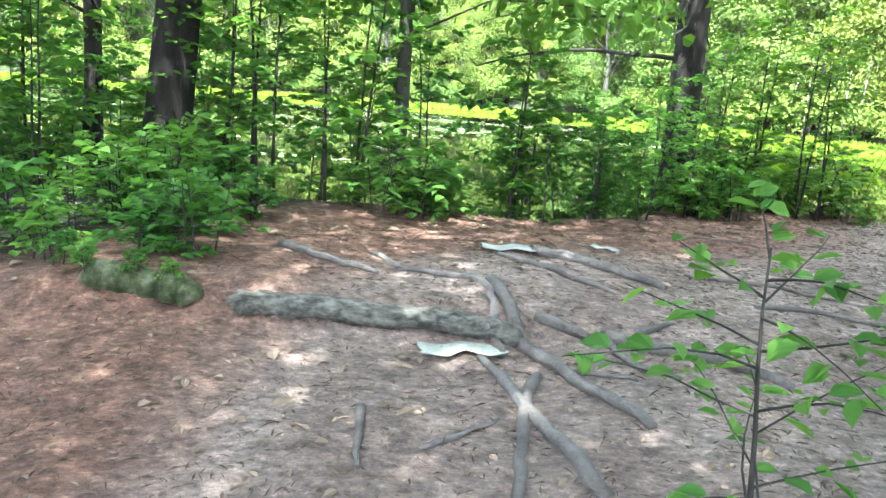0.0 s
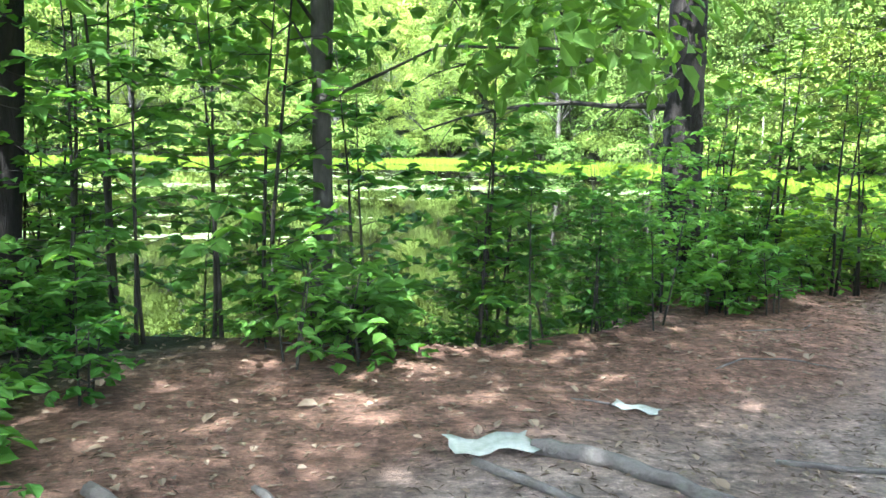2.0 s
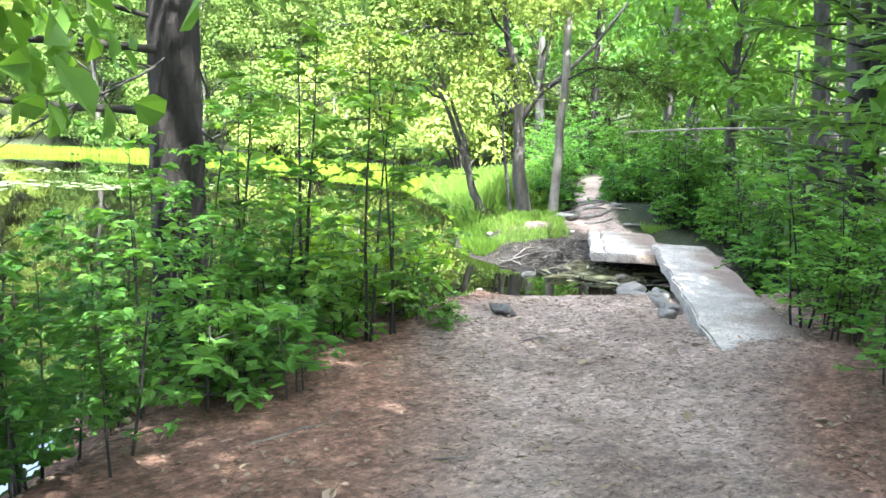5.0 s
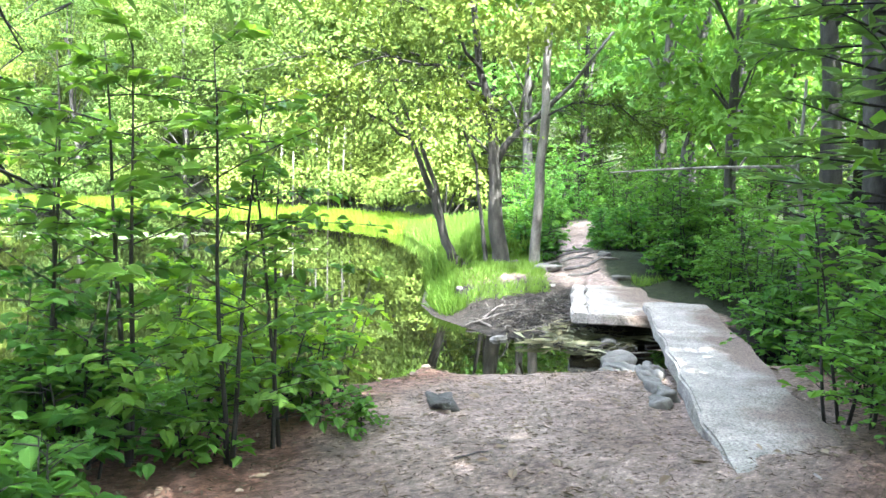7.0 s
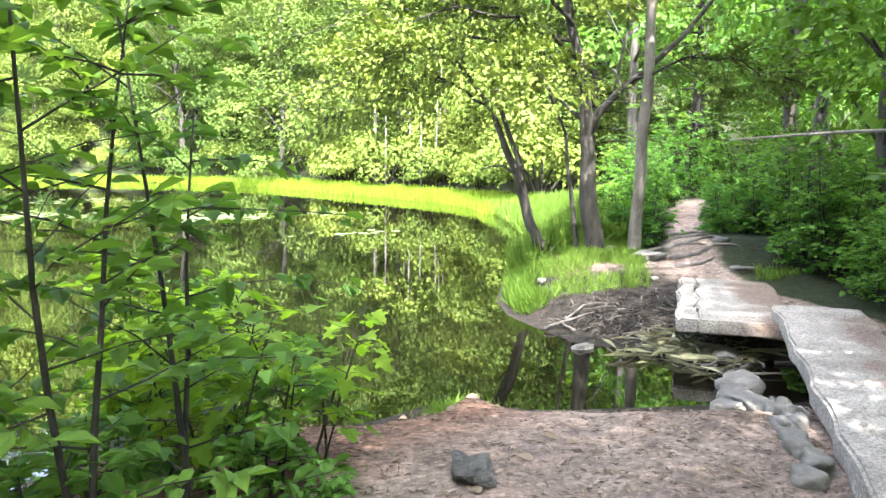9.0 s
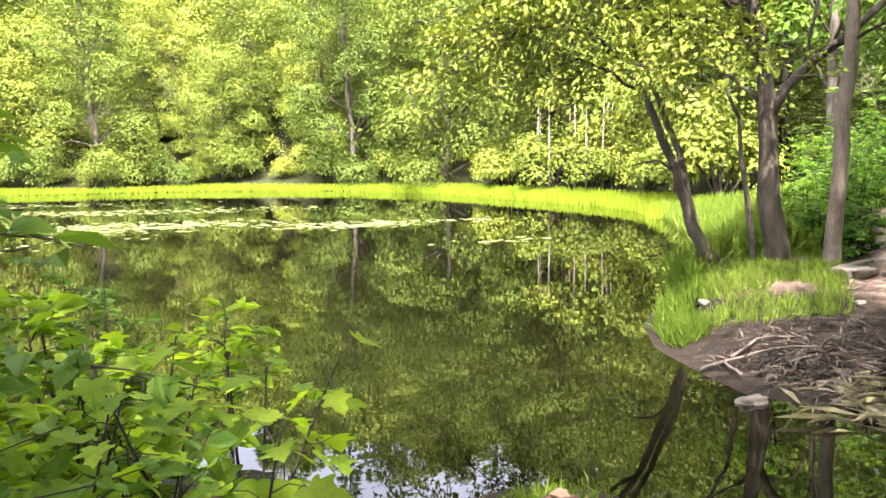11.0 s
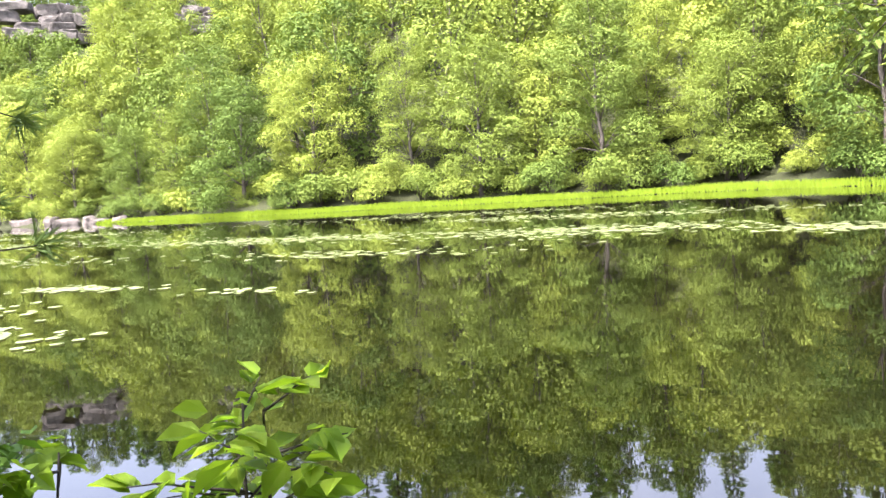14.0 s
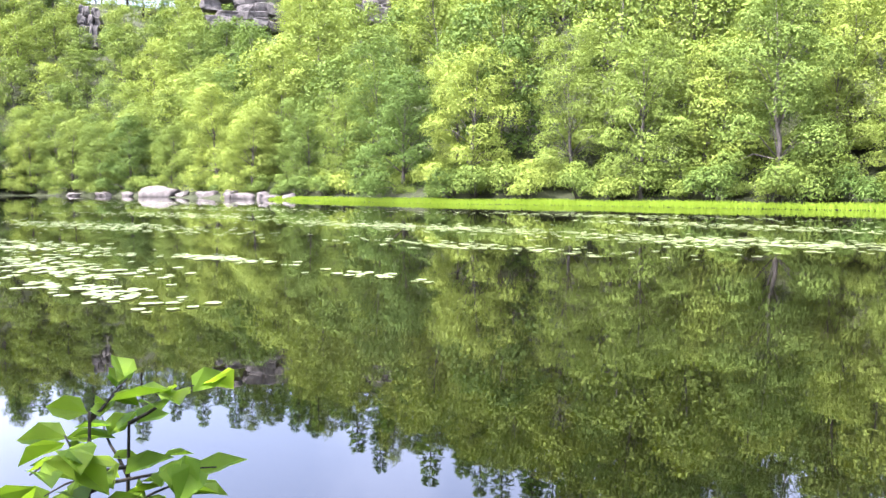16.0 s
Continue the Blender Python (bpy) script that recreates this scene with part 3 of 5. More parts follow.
for k in range(3):
    w, c = Geo(), Geo()
    for b in range(7):
        a = rng.uniform(0, 6.28)
        e = (math.cos(a) * rng.uniform(.3, 1.3), math.sin(a) * rng.uniform(.3, 1.3), rng.uniform(.7, 1.9))
        w.tube([(0, 0, -.1), (e[0] * .5, e[1] * .5, e[2] * .6), e], [.05, .03, .012], 5)
        blob_leaves(c, rng, e, rng.uniform(.6, .95), 420, 0.15, 0.8)
    bushes.append(plant("shore_bush", (Geo().tube([(0, 0, -.1), (.02, .03, .5), (.05, 0, 1.1)], [.06, .045, .02], 6), w), c, M["twig"], M["oak"], "rounded leafy shrub at the foot of the hill", "shrub", "shrubs of the far shore", "leaves", "stem"))
sow(bushes, far_spots(1.9, 5.5, 2.7, rng) + far_spots(5.5, 13, 4.8, rng)[:130], rng, 0.7, 1.5)

# reeds along the far shore
g = Geo()
rr = np.random.default_rng(5)
q = rr.uniform(size=(400000, 2)) * np.array([90, 60]) + np.array([-66, 20])
d = shore_dist(q[:, 0], q[:, 1])
wide = 1.9 + 0.8 * step(-10, 15, q[:, 0]) + 0.8 * np.sin(q[:, 0] * 0.45)
q = q[(d > -0.7) & (d < wide * 0.8) & (q[:, 0] + q[:, 1] * 0.3 > -45) & (q[:, 1] > 28)][:26000]
n = len(q)
pos = np.stack([q[:, 0], q[:, 1], np.clip(height(q[:, 0], q[:, 1]), -0.15, 0.15)], 1)
tall = 0.3 + 0.25 * rr.uniform(size=n)
g.leaves(pos, np.array([0, 0, 1.0]) + rr.normal(size=(n, 3)) * 0.16, unit(rr, n) * np.array([1, 1, 0.1]), tall, 0.075)
tagged(new("reeds", g.mesh("reeds", M["reed"])), "bright yellow-green reeds standing in the far shallows", "reeds", kind="stuff")

# lily pads
g = Geo()
rr = np.random.default_rng(6)
RAFTS = [(-8, 18, 3.2, 0.9, 85), (-14, 20, 4, 1.0, 120), (-4, 16.6, 1.6, .5, 40), (-6.8, 21, 1.5, .35, 45), (-2.3, 20.6, 1.0, .3, 14), (1.2, 32.3, 4.5, 1.8, 230), (8.5, 30, 2.2, .7, 60), (-2.2, 41.6, 5, 1.6, 110), (-9.3, 33.3, 4.5, 1.2, 110), (-4, 27, 4, 1.0, 60), (-10, 48, 9, 2.0, 160),
         (-13, 34, 6, 1.8, 150), (9, 31, 2.4, .7, 45), (-22, 27, 7, 1.6, 190), (-30, 36, 9, 2.5, 200), (-40, 45, 12, 3, 220), (3, 40, 6, 1.4, 80), (12.5, 30.5, 1.5, .4, 14), (-60, 55, 16, 4, 200), (11, 24, 1.2, .4, 8)]
for cx, cy, ra, rb, count in RAFTS:
    for _ in range(int(count * 2.0)):
        x, y = cx + rr.normal() * ra * 0.6, cy + rr.normal() * rb * 0.6
        r = rr.uniform(0.05, 0.1) * (1 + 0.014 * abs(y))
        a0 = rr.uniform(0, 6.28)
        ring = [(x, y, 0.012)] + [(x + r * math.cos(a0 + 0.25 + k * 5.78 / 9), y + r * math.sin(a0 + 0.25 + k * 5.78 / 9), 0.012 + rr.uniform(-.002, .006)) for k in range(10)]
        g.add(ring, [[0, k, k + 1] for k in range(1, 10)])
tagged(new("lily_pads", g.mesh("lily_pads", M["pad"])), "pale green lily pads floating in rafts", "lily pads", kind="stuff")

# boulders at the far end and the cliffs above
rr = np.random.default_rng(8)
for x, y, sx, sy, sz in [(-104, 82, 5.2, 2.4, 1.5), (-124, 84, 3, 1.5, .7), (-116, 84, 2, 1.2, .8), (-94, 80, 1.6, 1.2, .8), (-86, 78.4, 2.2, 1.3, 1.1), (-78, 76.5, 1.3, 1, 1.1), (-74, 75.6, 2.6, 1.1, .9), (-69, 74.6, 1.4, .9, .9), (-66, 73.8, 1.8, .9, .6), (-62, 73, 1.3, .9, .7), (-135, 84, 3.4, 1.6, .6)]:
    ob = tagged(new("boulder", rock_geo(rr, sx * .72, sy * .8, sz * .8, 2, .26).mesh("boulder", M["boulder"], True)), "pale sunlit boulder lying at the water's edge", "boulder", "boulders of the far shore")
    ob.matrix_basis = pose(x, y, 0.25 * sz, 0, 0, rr.uniform(-25, 25))


def cliff(x, y, z, wide, tall, turn):
    ob = thing("cliff", "weathered grey rock cliff with ledges above the trees", "cliff", "cliffs of the hill", "", pose(x, y, z, 0, 0, turn))
    for k in range(16):
        lev = k // 4
        gx = ((k % 4) - 1.5) * wide / 4 + rr.uniform(-.1, .1) * wide
        gg = rock_geo(rr, wide / 4 * rr.uniform(.45, .75), 2.2, tall * rr.uniform(.11, .17), 2, 0.16, 0.38)
        o = part("rock_ledge", gg, M["cliff"], ob)
        o.location = (gx, lev * .9 + rr.uniform(-.5, .5), tall * (0.1 + 0.24 * lev) + rr.uniform(-.4, .4))
        o.rotation_euler = (0, rr.uniform(-.12, .12), rr.uniform(-.25, .25))


cliff(-140.7, 133, z_at(-140.7, 133) + 4, 20, 9, 52)
cliff(-91, 124, z_at(-91, 124) + 3, 8, 6, 40)
cliff(-187, 117, z_at(-187, 117) + 2, 5, 11, 60)

# slender pale stems in the far cove
rr = np.random.default_rng(9)
w = Geo().tube([(0, 0, -.2), (.05, 0, 2.2), (0.1, .05, 5.2)], [.06, .05, .02], 6)
c = Geo()
blob_leaves(c, rr, (0.1, 0, 5.2), 1.0, 90, 0.3)
pale = plant("birch_tree", (w, Geo()), c, M["bark_pale"], M["oak"], "slender pale birch stem in the cove", "tree", "birches of the cove")
sow([pale], [(21 + rr.uniform(-1.5, 7), 41 + rr.uniform(-2, 6)) for _ in range(16)], rr, 0.8, 1.2)

# ---- near bank: named trees ----
rr = np.random.default_rng(21)


def pine_by_path():
    """Tall pine with bare lower boughs."""
    ob = thing("pine_tree", "tall dark-barked pine with bare broken lower branches", "tree", "", "", pose(2.93, 9.3, z_at(2.93, 9.3)))
    zs = [-.3, -.1, .05] + [.15 + .09 * k for k in range(46)] + [6, 15]
    rad = [np.interp(z, [-.3, .05, .5, 1.6, 3, 6, 15], [.27, .24, .2, .185, .17, .15, .03]) for z in zs]
    t = Geo().tube([(-.01 * z, .005 * z, z) for z in zs], rad, 26, rr, .05)
    part("trunk", t, M["bark_pine"], ob)
    for z, way, ln, r in [(2.42, (-1, -.05, .12), 2.3, .022), (2.22, (-1, -.25, -.02), 2.4, .034), (1.78, (-1, .2, .04), 2.6, .036), (2.42, (1, -.6, .1), .16, .03), (2.34, (1, -.7, 0), .12, .028),
                          (2.25, (-.8, -.6, -.35), 1.3, .012), (3.3, (-.7, .7, .1), 3.0, .03), (3.6, (.3, .9, .0), 3.4, .03), (3.9, (.9, .5, .1), 3.0, .03), (2.9, (.2, 1, .05), 2.6, .026)]:
        pts = bend(rr, (0, 0, z), way, ln, 7, 0.13, -0.01)
        b = Geo().tube(pts, taper(r, r * .25, 8), 6)
        for p in pts[2:]:
            for _ in range(2 if ln > 1 else 0):
                b.tube(bend(rr, p, (rr.uniform(-1, .2), rr.uniform(-.7, .7), rr.uniform(-.7, .3)), rr.uniform(.2, .7), 3, .2, -.05), taper(.008, .002, 4), 4)
        part("branch", b, M["twig"], ob, smooth=True)
    c = Geo()
    for z in np.arange(3.0, 14.5, 0.55):
        for k in range(5):
            a = k * 1.257 + z
            ln = 2.9 * (1 - (z - 3) / 13)
            m = 80
            f = rr.uniform(.3, 1, m)[:, None]
            pos = np.array([0, 0, z]) + f * ln * np.array([math.cos(a), math.sin(a), .12]) + rr.normal(size=(m, 3)) * .18
            c.leaves(pos, np.array([math.cos(a), math.sin(a), 0]) + rr.normal(size=(m, 3)) * .7, np.array([0, 0, 1]) + rr.normal(size=(m, 3)) * .4, .3, .05)
    part("crown", c, M["needle"], ob)
    for x, y, z in [(1.42, 2.0, 1.12), (1.15, 2.2, 1.72), (.9, 2.4, 1.3)]:
        b, n = Geo(), Geo()
        pts = [Vector((0.05, .1, z + .6)).lerp(Vector((x, y, z)), k / 6) + Vector((0, 0, .08 * math.sin(k))) for k in range(7)]
        b.tube(pts, taper(.014, .004, 7), 5)
        for p in pts[3:]:
            tw = bend(rr, p, (rr.uniform(-.4, 1), rr.uniform(-.2, 1), rr.uniform(-.3, .4)), .35, 3, .2)
            b.tube(tw, taper(.005, .002, 4), 4)
            m = 40
            pos = np.array(tw[-1]) + rr.normal(size=(m, 3)) * .015
            n.leaves(pos, unit(rr, m) + np.array(tw[-1] - tw[0]) * 2, unit(rr, m), .1, .006)
        br = part("bough", b, M["twig"], ob, smooth=True)
        tagged(part("needle_spray", n, M["needle"], br), kind="stuff")


pine_by_path()


def bank_tree(name, x, y, r, lean, h, label, bark, blobs, leaves, crown_r, low, second=None):
    ob = thing(name, label, "tree", "", "", pose(x, y, z_at(x, y)))
    t = Geo()
    pts = [(lean[0] * f + .03 * math.sin(f * 9), lean[1] * f + .03 * math.cos(f * 7) - .03, h * f) for f in (0, .06, .15, .3, .5, .75, 1)]
    pts[0] = (0, 0, -.3)
    t.tube(pts, [r * 1.5, r * 1.12, r, r * .92, r * .7, r * .45, r * .1], 10, rr, .06)
    if second:
        s2 = Geo().tube([(0, 0, -.2), (second[0] * .3, second[1] * .3, h * .12), (second[0], second[1], h * .5), (second[0] * 1.5, second[1] * 1.5, h * .8)], [r * .7, r * .55, r * .4, r * .1], 8)
        part("second_stem", s2, bark, ob, smooth=True)
    c, lm = Geo(), Geo()
    for k in range(blobs):
        f = low + (1 - low) * (k + .5) / blobs
        a = k * 2.4 + x
        rad = crown_r * rr.uniform(.4, 1)
        base = Vector((lean[0] * f * .8, lean[1] * f * .8, h * f * .85))
        e = Vector((math.cos(a) * rad + lean[0] * f, math.sin(a) * rad + lean[1] * f, h * f))
        lm.tube([base, base.lerp(e, .5) + Vector((0, 0, .2)), e], [r * .22, r * .13, .008], 5)
        blob_leaves(c, rr, e, crown_r * rr.uniform(.35, .55), leaves // blobs, 0.13, .55, True)
    part("trunk", t, bark, ob, smooth=True)
    tagged(part("branching", lm, bark, ob, smooth=True), kind="stuff")
    tagged(part("crown", c, M["maple"], ob), kind="stuff")
    return ob


bank_tree("maple_tree", -2.55, 7.0, .19, (.9, .2), 11, "thick leaning trunk among dense saplings on the bank", M["bark_pine"], 20, 8500, 3.0, .19)
bank_tree("young_maple", -3.5, 7.65, .09, (.2, .1), 8, "slim dark young tree among the saplings", M["bark_pine"], 12, 3000, 2.0, .22)
bank_tree("young_maple", -0.42, 7.2, .065, (.1, .25), 7, "slim grey young tree with twin stems", M["bark"], 18, 6500, 1.8, .27, (.14, .1))
bank_tree("young_maple", -4.9, 6.8, .07, (1.6, .1), 7, "slim young tree leaning across the thicket", M["bark"], 10, 2400, 2.0, .26)
bank_tree("maple_tree", -6.4, 7.2, .16, (.1, .3), 10, "dark trunk at the end of the thicket", M["bark"], 12, 4200, 2.8, .25)

# ---- far side of the outlet: fork tree, leaning stems, dead trunk ----


def limb_tree(name, x, y, limbs, label, bark, sprays, leafm, category="tree"):
    """A tree given by a few limbs, with leaf sprays along the thin ones."""
    ob = thing(name, label, category, "", "", pose(x, y, z_at(x, y)))
    c = Geo()
    for k, (pts, r0, r1) in enumerate(limbs):
        fine = []
        for a, b in zip(pts, pts[1:]):
            fine += [Vector(a).lerp(Vector(b), f) for f in (0, .5)]
        fine.append(Vector(pts[-1]))
        fine = [p + Vector(rr.uniform(-.02, .02, 3)) for p in fine]
        part("trunk" if k == 0 else "limb", Geo().tube(fine, taper(r0, r1, len(fine)), 9, rr, .08), bark, ob, smooth=True)
    for (cx, cy, cz), rad, n, size in sprays:
        blob_leaves(c, rr, (cx, cy, cz), rad, n, size, .45)
    if sprays:
        part("crown", c, leafm, ob)
    return ob


def overhang(ob, boughs, n, leafm, size):
    """Long thin boughs that reach out over the water, each with hanging twigs and leaf sprays."""
    for pts, r0 in boughs:
        line = np.array(pts, float)
        wood, leaf = Geo(), Geo()
        t = np.linspace(0, len(pts) - 1, 13)
        fine = [Vector([np.interp(u, range(len(pts)), line[:, k]) for k in range(3)]) + Vector(rr.uniform(-.05, .05, 3)) for u in t]
        wood.tube(fine, taper(r0, r0 * .18, 13), 6)
        for _ in range(n):
            p = fine[int(rr.integers(3, 13))]
            out = (Vector(line[-1] - line[0]).normalized() * .8 + Vector(rr.uniform(-.9, .9, 3)) - Vector((0, 0, .12))).normalized()
            tw = bend(rr, p, out, rr.uniform(.5, 1.3), 5, .16, -.05)
            wood.tube(tw, taper(.009, .002, 6), 4)
            arr = np.array([tuple(q) for q in tw])
            m = 44
            u = rr.uniform(.8, 5, m)
            pos = np.stack([np.interp(u, range(6), arr[:, k]) for k in range(3)], 1) + rr.normal(size=(m, 3)) * np.array([.09, .09, .05])
            leaf.leaves(pos, np.array(out) + rr.normal(size=(m, 3)) * .6, np.array([0, 0, 1]) + rr.normal(size=(m, 3)) * .4, size * rr.uniform(.6, 1.3, m), size * .6)
        bough = part("bough", wood, M["twig"], ob, smooth=True)
        tagged(part("leaves", leaf, leafm, bough), kind="stuff")


sp = [((rr.uniform(-3.2, 1.6), rr.uniform(-2.2, 2.0), rr.uniform(4.0, 7.2)), rr.uniform(.45, .85), 170, .11) for _ in range(70)]
fork = limb_tree("fork_tree", 12.5, 15.9, [([(0, 0, -.2), (-.05, .02, .3), (-.16, .05, .9), (-.2, .06, 1.7), (-.23, .08, 2.25), (-.33, .15, 3.1), (-.5, .25, 3.8), (-.8, .4, 6.2)], .19, .05),
                                     ([(-.2, .06, 2.1), (-.05, -.05, 2.4), (.33, -.15, 2.8), (.9, -.3, 3.25), (1.35, -.4, 3.65), (2.3, -.6, 4.8)], .085, .03),
                                     ([(.2, -.1, 2.7), (.3, -.05, 3.1), (.5, 0, 3.8), (.6, .1, 5.0)], .04, .015),
                                     ([(-.24, .1, 2.2), (-.5, .5, 2.6), (-1.0, 1.0, 3.4)], .035, .01),
                                     ([(.08, .05, -.1), (.3, -.12, .05), (.55, -.25, -.08)], .13, .04),
                                     ([(-.28, .15, -.1), (-.32, .2, .5), (-.42, .25, 1.1), (-.5, .3, 2.0), (-.95, .45, 3.1)], .05, .02)],
          "grey forked tree with buttressed foot on the grassy bank", M["bark"], sp, M["oak"])
overhang(fork, [([(-.3, .12, 2.9), (-1.1, .35, 3.35), (-2.2, .7, 3.5), (-3.5, 1.1, 3.25), (-4.8, 1.6, 2.55)], .045),
                ([(-.35, .15, 3.2), (-1.5, -.2, 3.7), (-3.0, -.3, 3.7), (-4.4, .1, 3.1)], .04),
                ([(-.4, .2, 3.5), (-1.4, 1.1, 4.1), (-2.8, 2.0, 4.2), (-4.3, 2.6, 3.6)], .04),
                ([(-.3, .12, 2.7), (-1.0, -.5, 3.0), (-2.0, -1.0, 2.95), (-3.0, -1.4, 2.5)], .03),
                ([(-.45, .2, 3.7), (-1.3, .2, 4.6), (-2.6, .4, 5.0), (-4.2, .6, 4.6)], .04),
                ([(.3, -.15, 2.8), (.8, -.9, 3.2), (1.2, -1.6, 3.2), (1.5, -2.3, 2.8)], .03)], 40, M["oak"], .095)
leaning = limb_tree("leaning_tree", 12.45, 16.6, [([(.1, 0, -.1), (-.34, .08, -.06), (-.56, .14, .12), (-.7, .18, .42), (-.86, .22, .88), (-1.0, .26, 1.33), (-1.3, .33, 2.1), (-1.57, .4, 2.6), (-2.0, .5, 3.1), (-2.9, .7, 3.6)], .12, .025),
                                         ([(-.5, .13, .08), (-.6, .3, .5), (-.74, .36, .9), (-.86, .4, 1.6), (-1.18, .5, 2.4), (-1.5, .6, 3.1), (-1.9, .7, 3.8)], .08, .02),
                                         ([(-.98, .26, 1.3), (-1.3, .2, 1.48), (-1.75, .15, 1.42)], .03, .01)],
          "low trunk leaning over the pond and curving upward", M["bark"], [((-2.4 + rr.uniform(-.9, .8), .6 + rr.uniform(-.6, .6), 3.5 + rr.uniform(-.2, .9)), .5, 90, .13) for _ in range(10)], M["oak"])
overhang(leaning, [([(-1.5, .4, 2.5), (-2.3, .7, 2.9), (-3.2, 1.0, 2.7), (-4.0, 1.3, 2.2)], .03), ([(-1.8, .5, 2.9), (-2.6, 0, 3.3), (-3.6, -.4, 3.1), (-4.3, -.6, 2.7)], .03)], 34, M["oak"], .095)
limb_tree("dead_tree", 12.95, 15.45, [([(0, 0, -.3), (0, 0, .4), (.02, -.02, 1.4), (.08, -.05, 2.6), (.1, -.05, 3.8), (.12, -.06, 5.6)], .115, .075), ([(.05, 0, 2.5), (-.3, .1, 2.52), (-.6, .1, 2.5)], .012, .004)],
          "bare pale dead trunk without bark", M["bark_pale"], [], M["oak"], "tree")

limb_tree("dead_sapling", 13.9, 10.6, [([(0, 0, -.2), (0, 0, 1.2), (-.1, .1, 2.1), (0, .1, 3.4)], .05, .02), ([(-.1, .1, 2.1), (-.8, 1.2, 2.05), (-1.7, 2.4, 1.95)], .03, .012)],
          "thin bare dead tree with one long level branch", M["bark_pale"], [], M["oak"])

# ---- woods beyond the bridge and behind the path ----
rr = np.random.default_rng(31)
woods = []
for k in range(3):
    w, c = broad_tree(rr, 9 + k, .13 + .03 * k, 2.6, 11, 2400, .24, .28)
    woods.append(plant("woodland_tree", w, c, M["bark"], M["maple"], "woodland tree with a slim trunk and a spreading crown", "tree", "trees of the wood"))
for k in range(2):
    w, c = conifer(rr, 10 + 2 * k, .16, 2.9, .12, 19, 20, .36)
    woods.append(plant("hemlock_tree", w, c, M["bark_pine"], M["needle"], "hemlock with drooping feathery boughs", "tree", "hemlocks of the wood"))
spots = []
for x, y in rr.uniform(size=(9000, 2)) * np.array([48, 58]) + np.array([8, -4]):
    d, t = float(shore_dist(np.array([x]), np.array([y]))[0]), float(path_dist(np.array([x]), np.array([y]))[0])
    gap = 2.7 if x < 26 else 3.8
    if (y < 20 or x > 24) and y < 31 and d > 2.2 and t > (2.1 if x < 14 else 1.4) and not (y > 11 and x < 15.5) and not (x < 10.5 and y < 5) and all((x - a) ** 2 + (y - b) ** 2 > gap * gap for a, b in spots):
        spots.append((x, y))
sow(woods, spots[:84], rr, .75, 1.2)
for x, y, s in [(11.3, 7.4, .9), (9.9, 6.3, .8), (13.5, 9.2, .9)]:
    place(copy_thing(woods[3], Matrix.Identity(4)), x, y, rr.uniform(0, 6), s)
# trees added mostly out of view, set where their crowns block the sun
canopy = []
for k in range(2):
    w, c = broad_tree(rr, 13, .2, 3.8, 16, 2300, .27, .5)
    canopy.append(plant("path_side_tree", w, c, M["bark"], M["maple"], "tall tree added mostly out of view to shade the path with its high crown", "tree", "trees shading the path"))
sow(canopy, [(-5, -2), (-9.5, 1.5), (-1.8, -4.5), (3.4, -2.5), (-8, -6.5), (-12, 5), (2, -9), (11, 2.6), (8.5, -5), (-16, 5), (-13, -8), (3.4, .2), (6.0, -3.6), (-7.4, -1.2), (1.7, -2.2), (-.9, -1.6), (4.6, 1.5), (2.2, 2.2), (2.7, .9), (-2.7, -.9), (6.9, 3.7), (13.7, 9.4), (8.4, 4.4), (10.6, 6.4), (15.2, 10.8)], rr, .85, 1.1)

# ---- undergrowth ----
def hero_shrub(name, made, leafm, label, category, group):
    """A shrub seen close up: every leaf is a part."""
    ob = thing(name, label, category, group)
    for g in made[0]:
        part("stem", g, M["twig"], ob, smooth=True)
    tagged(part("twig_spray", made[1], M["twig"], ob, smooth=True), kind="stuff")
    for q in np.concatenate(made[2].v).reshape(-1, 6, 3):
        part("leaf", Geo().add(q, [[0, 1, 2, 3], [0, 3, 4, 5]]), leafm, ob)
    return ob


kinds = []
for k in range(6):
    made = sapling(rr, 1.5 + .32 * k, 13, 14, .125, .36, 1 + k % 2, .2)
    kinds.append(shrub("sapling", made, M["under"], "slender sapling with broad green leaves in the thicket", "sapling", "saplings of the thicket"))
low = []
for k in range(3):
    made = sapling(rr, .45 + .12 * k, 7, 9, .085, .55, 3, .25)
    low.append(shrub("seedling", made, M["under"], "low leafy seedlings at the edge of the path", "seedling", "seedlings beside the path"))


def strip(n, x0, x1, y0, y1, rng, off):
    """Spots on a strip of bank between the path and the water."""
    out = []
    while len(out) < n:
        x, y = rng.uniform(x0, x1), rng.uniform(y0, y1)
        d = float(shore_dist(np.array([x]), np.array([y]))[0])
        if off[0] < d < off[1] and (x - 2.93) ** 2 + (y - 9.3) ** 2 > .12:
            out.append((x, y))
    return out


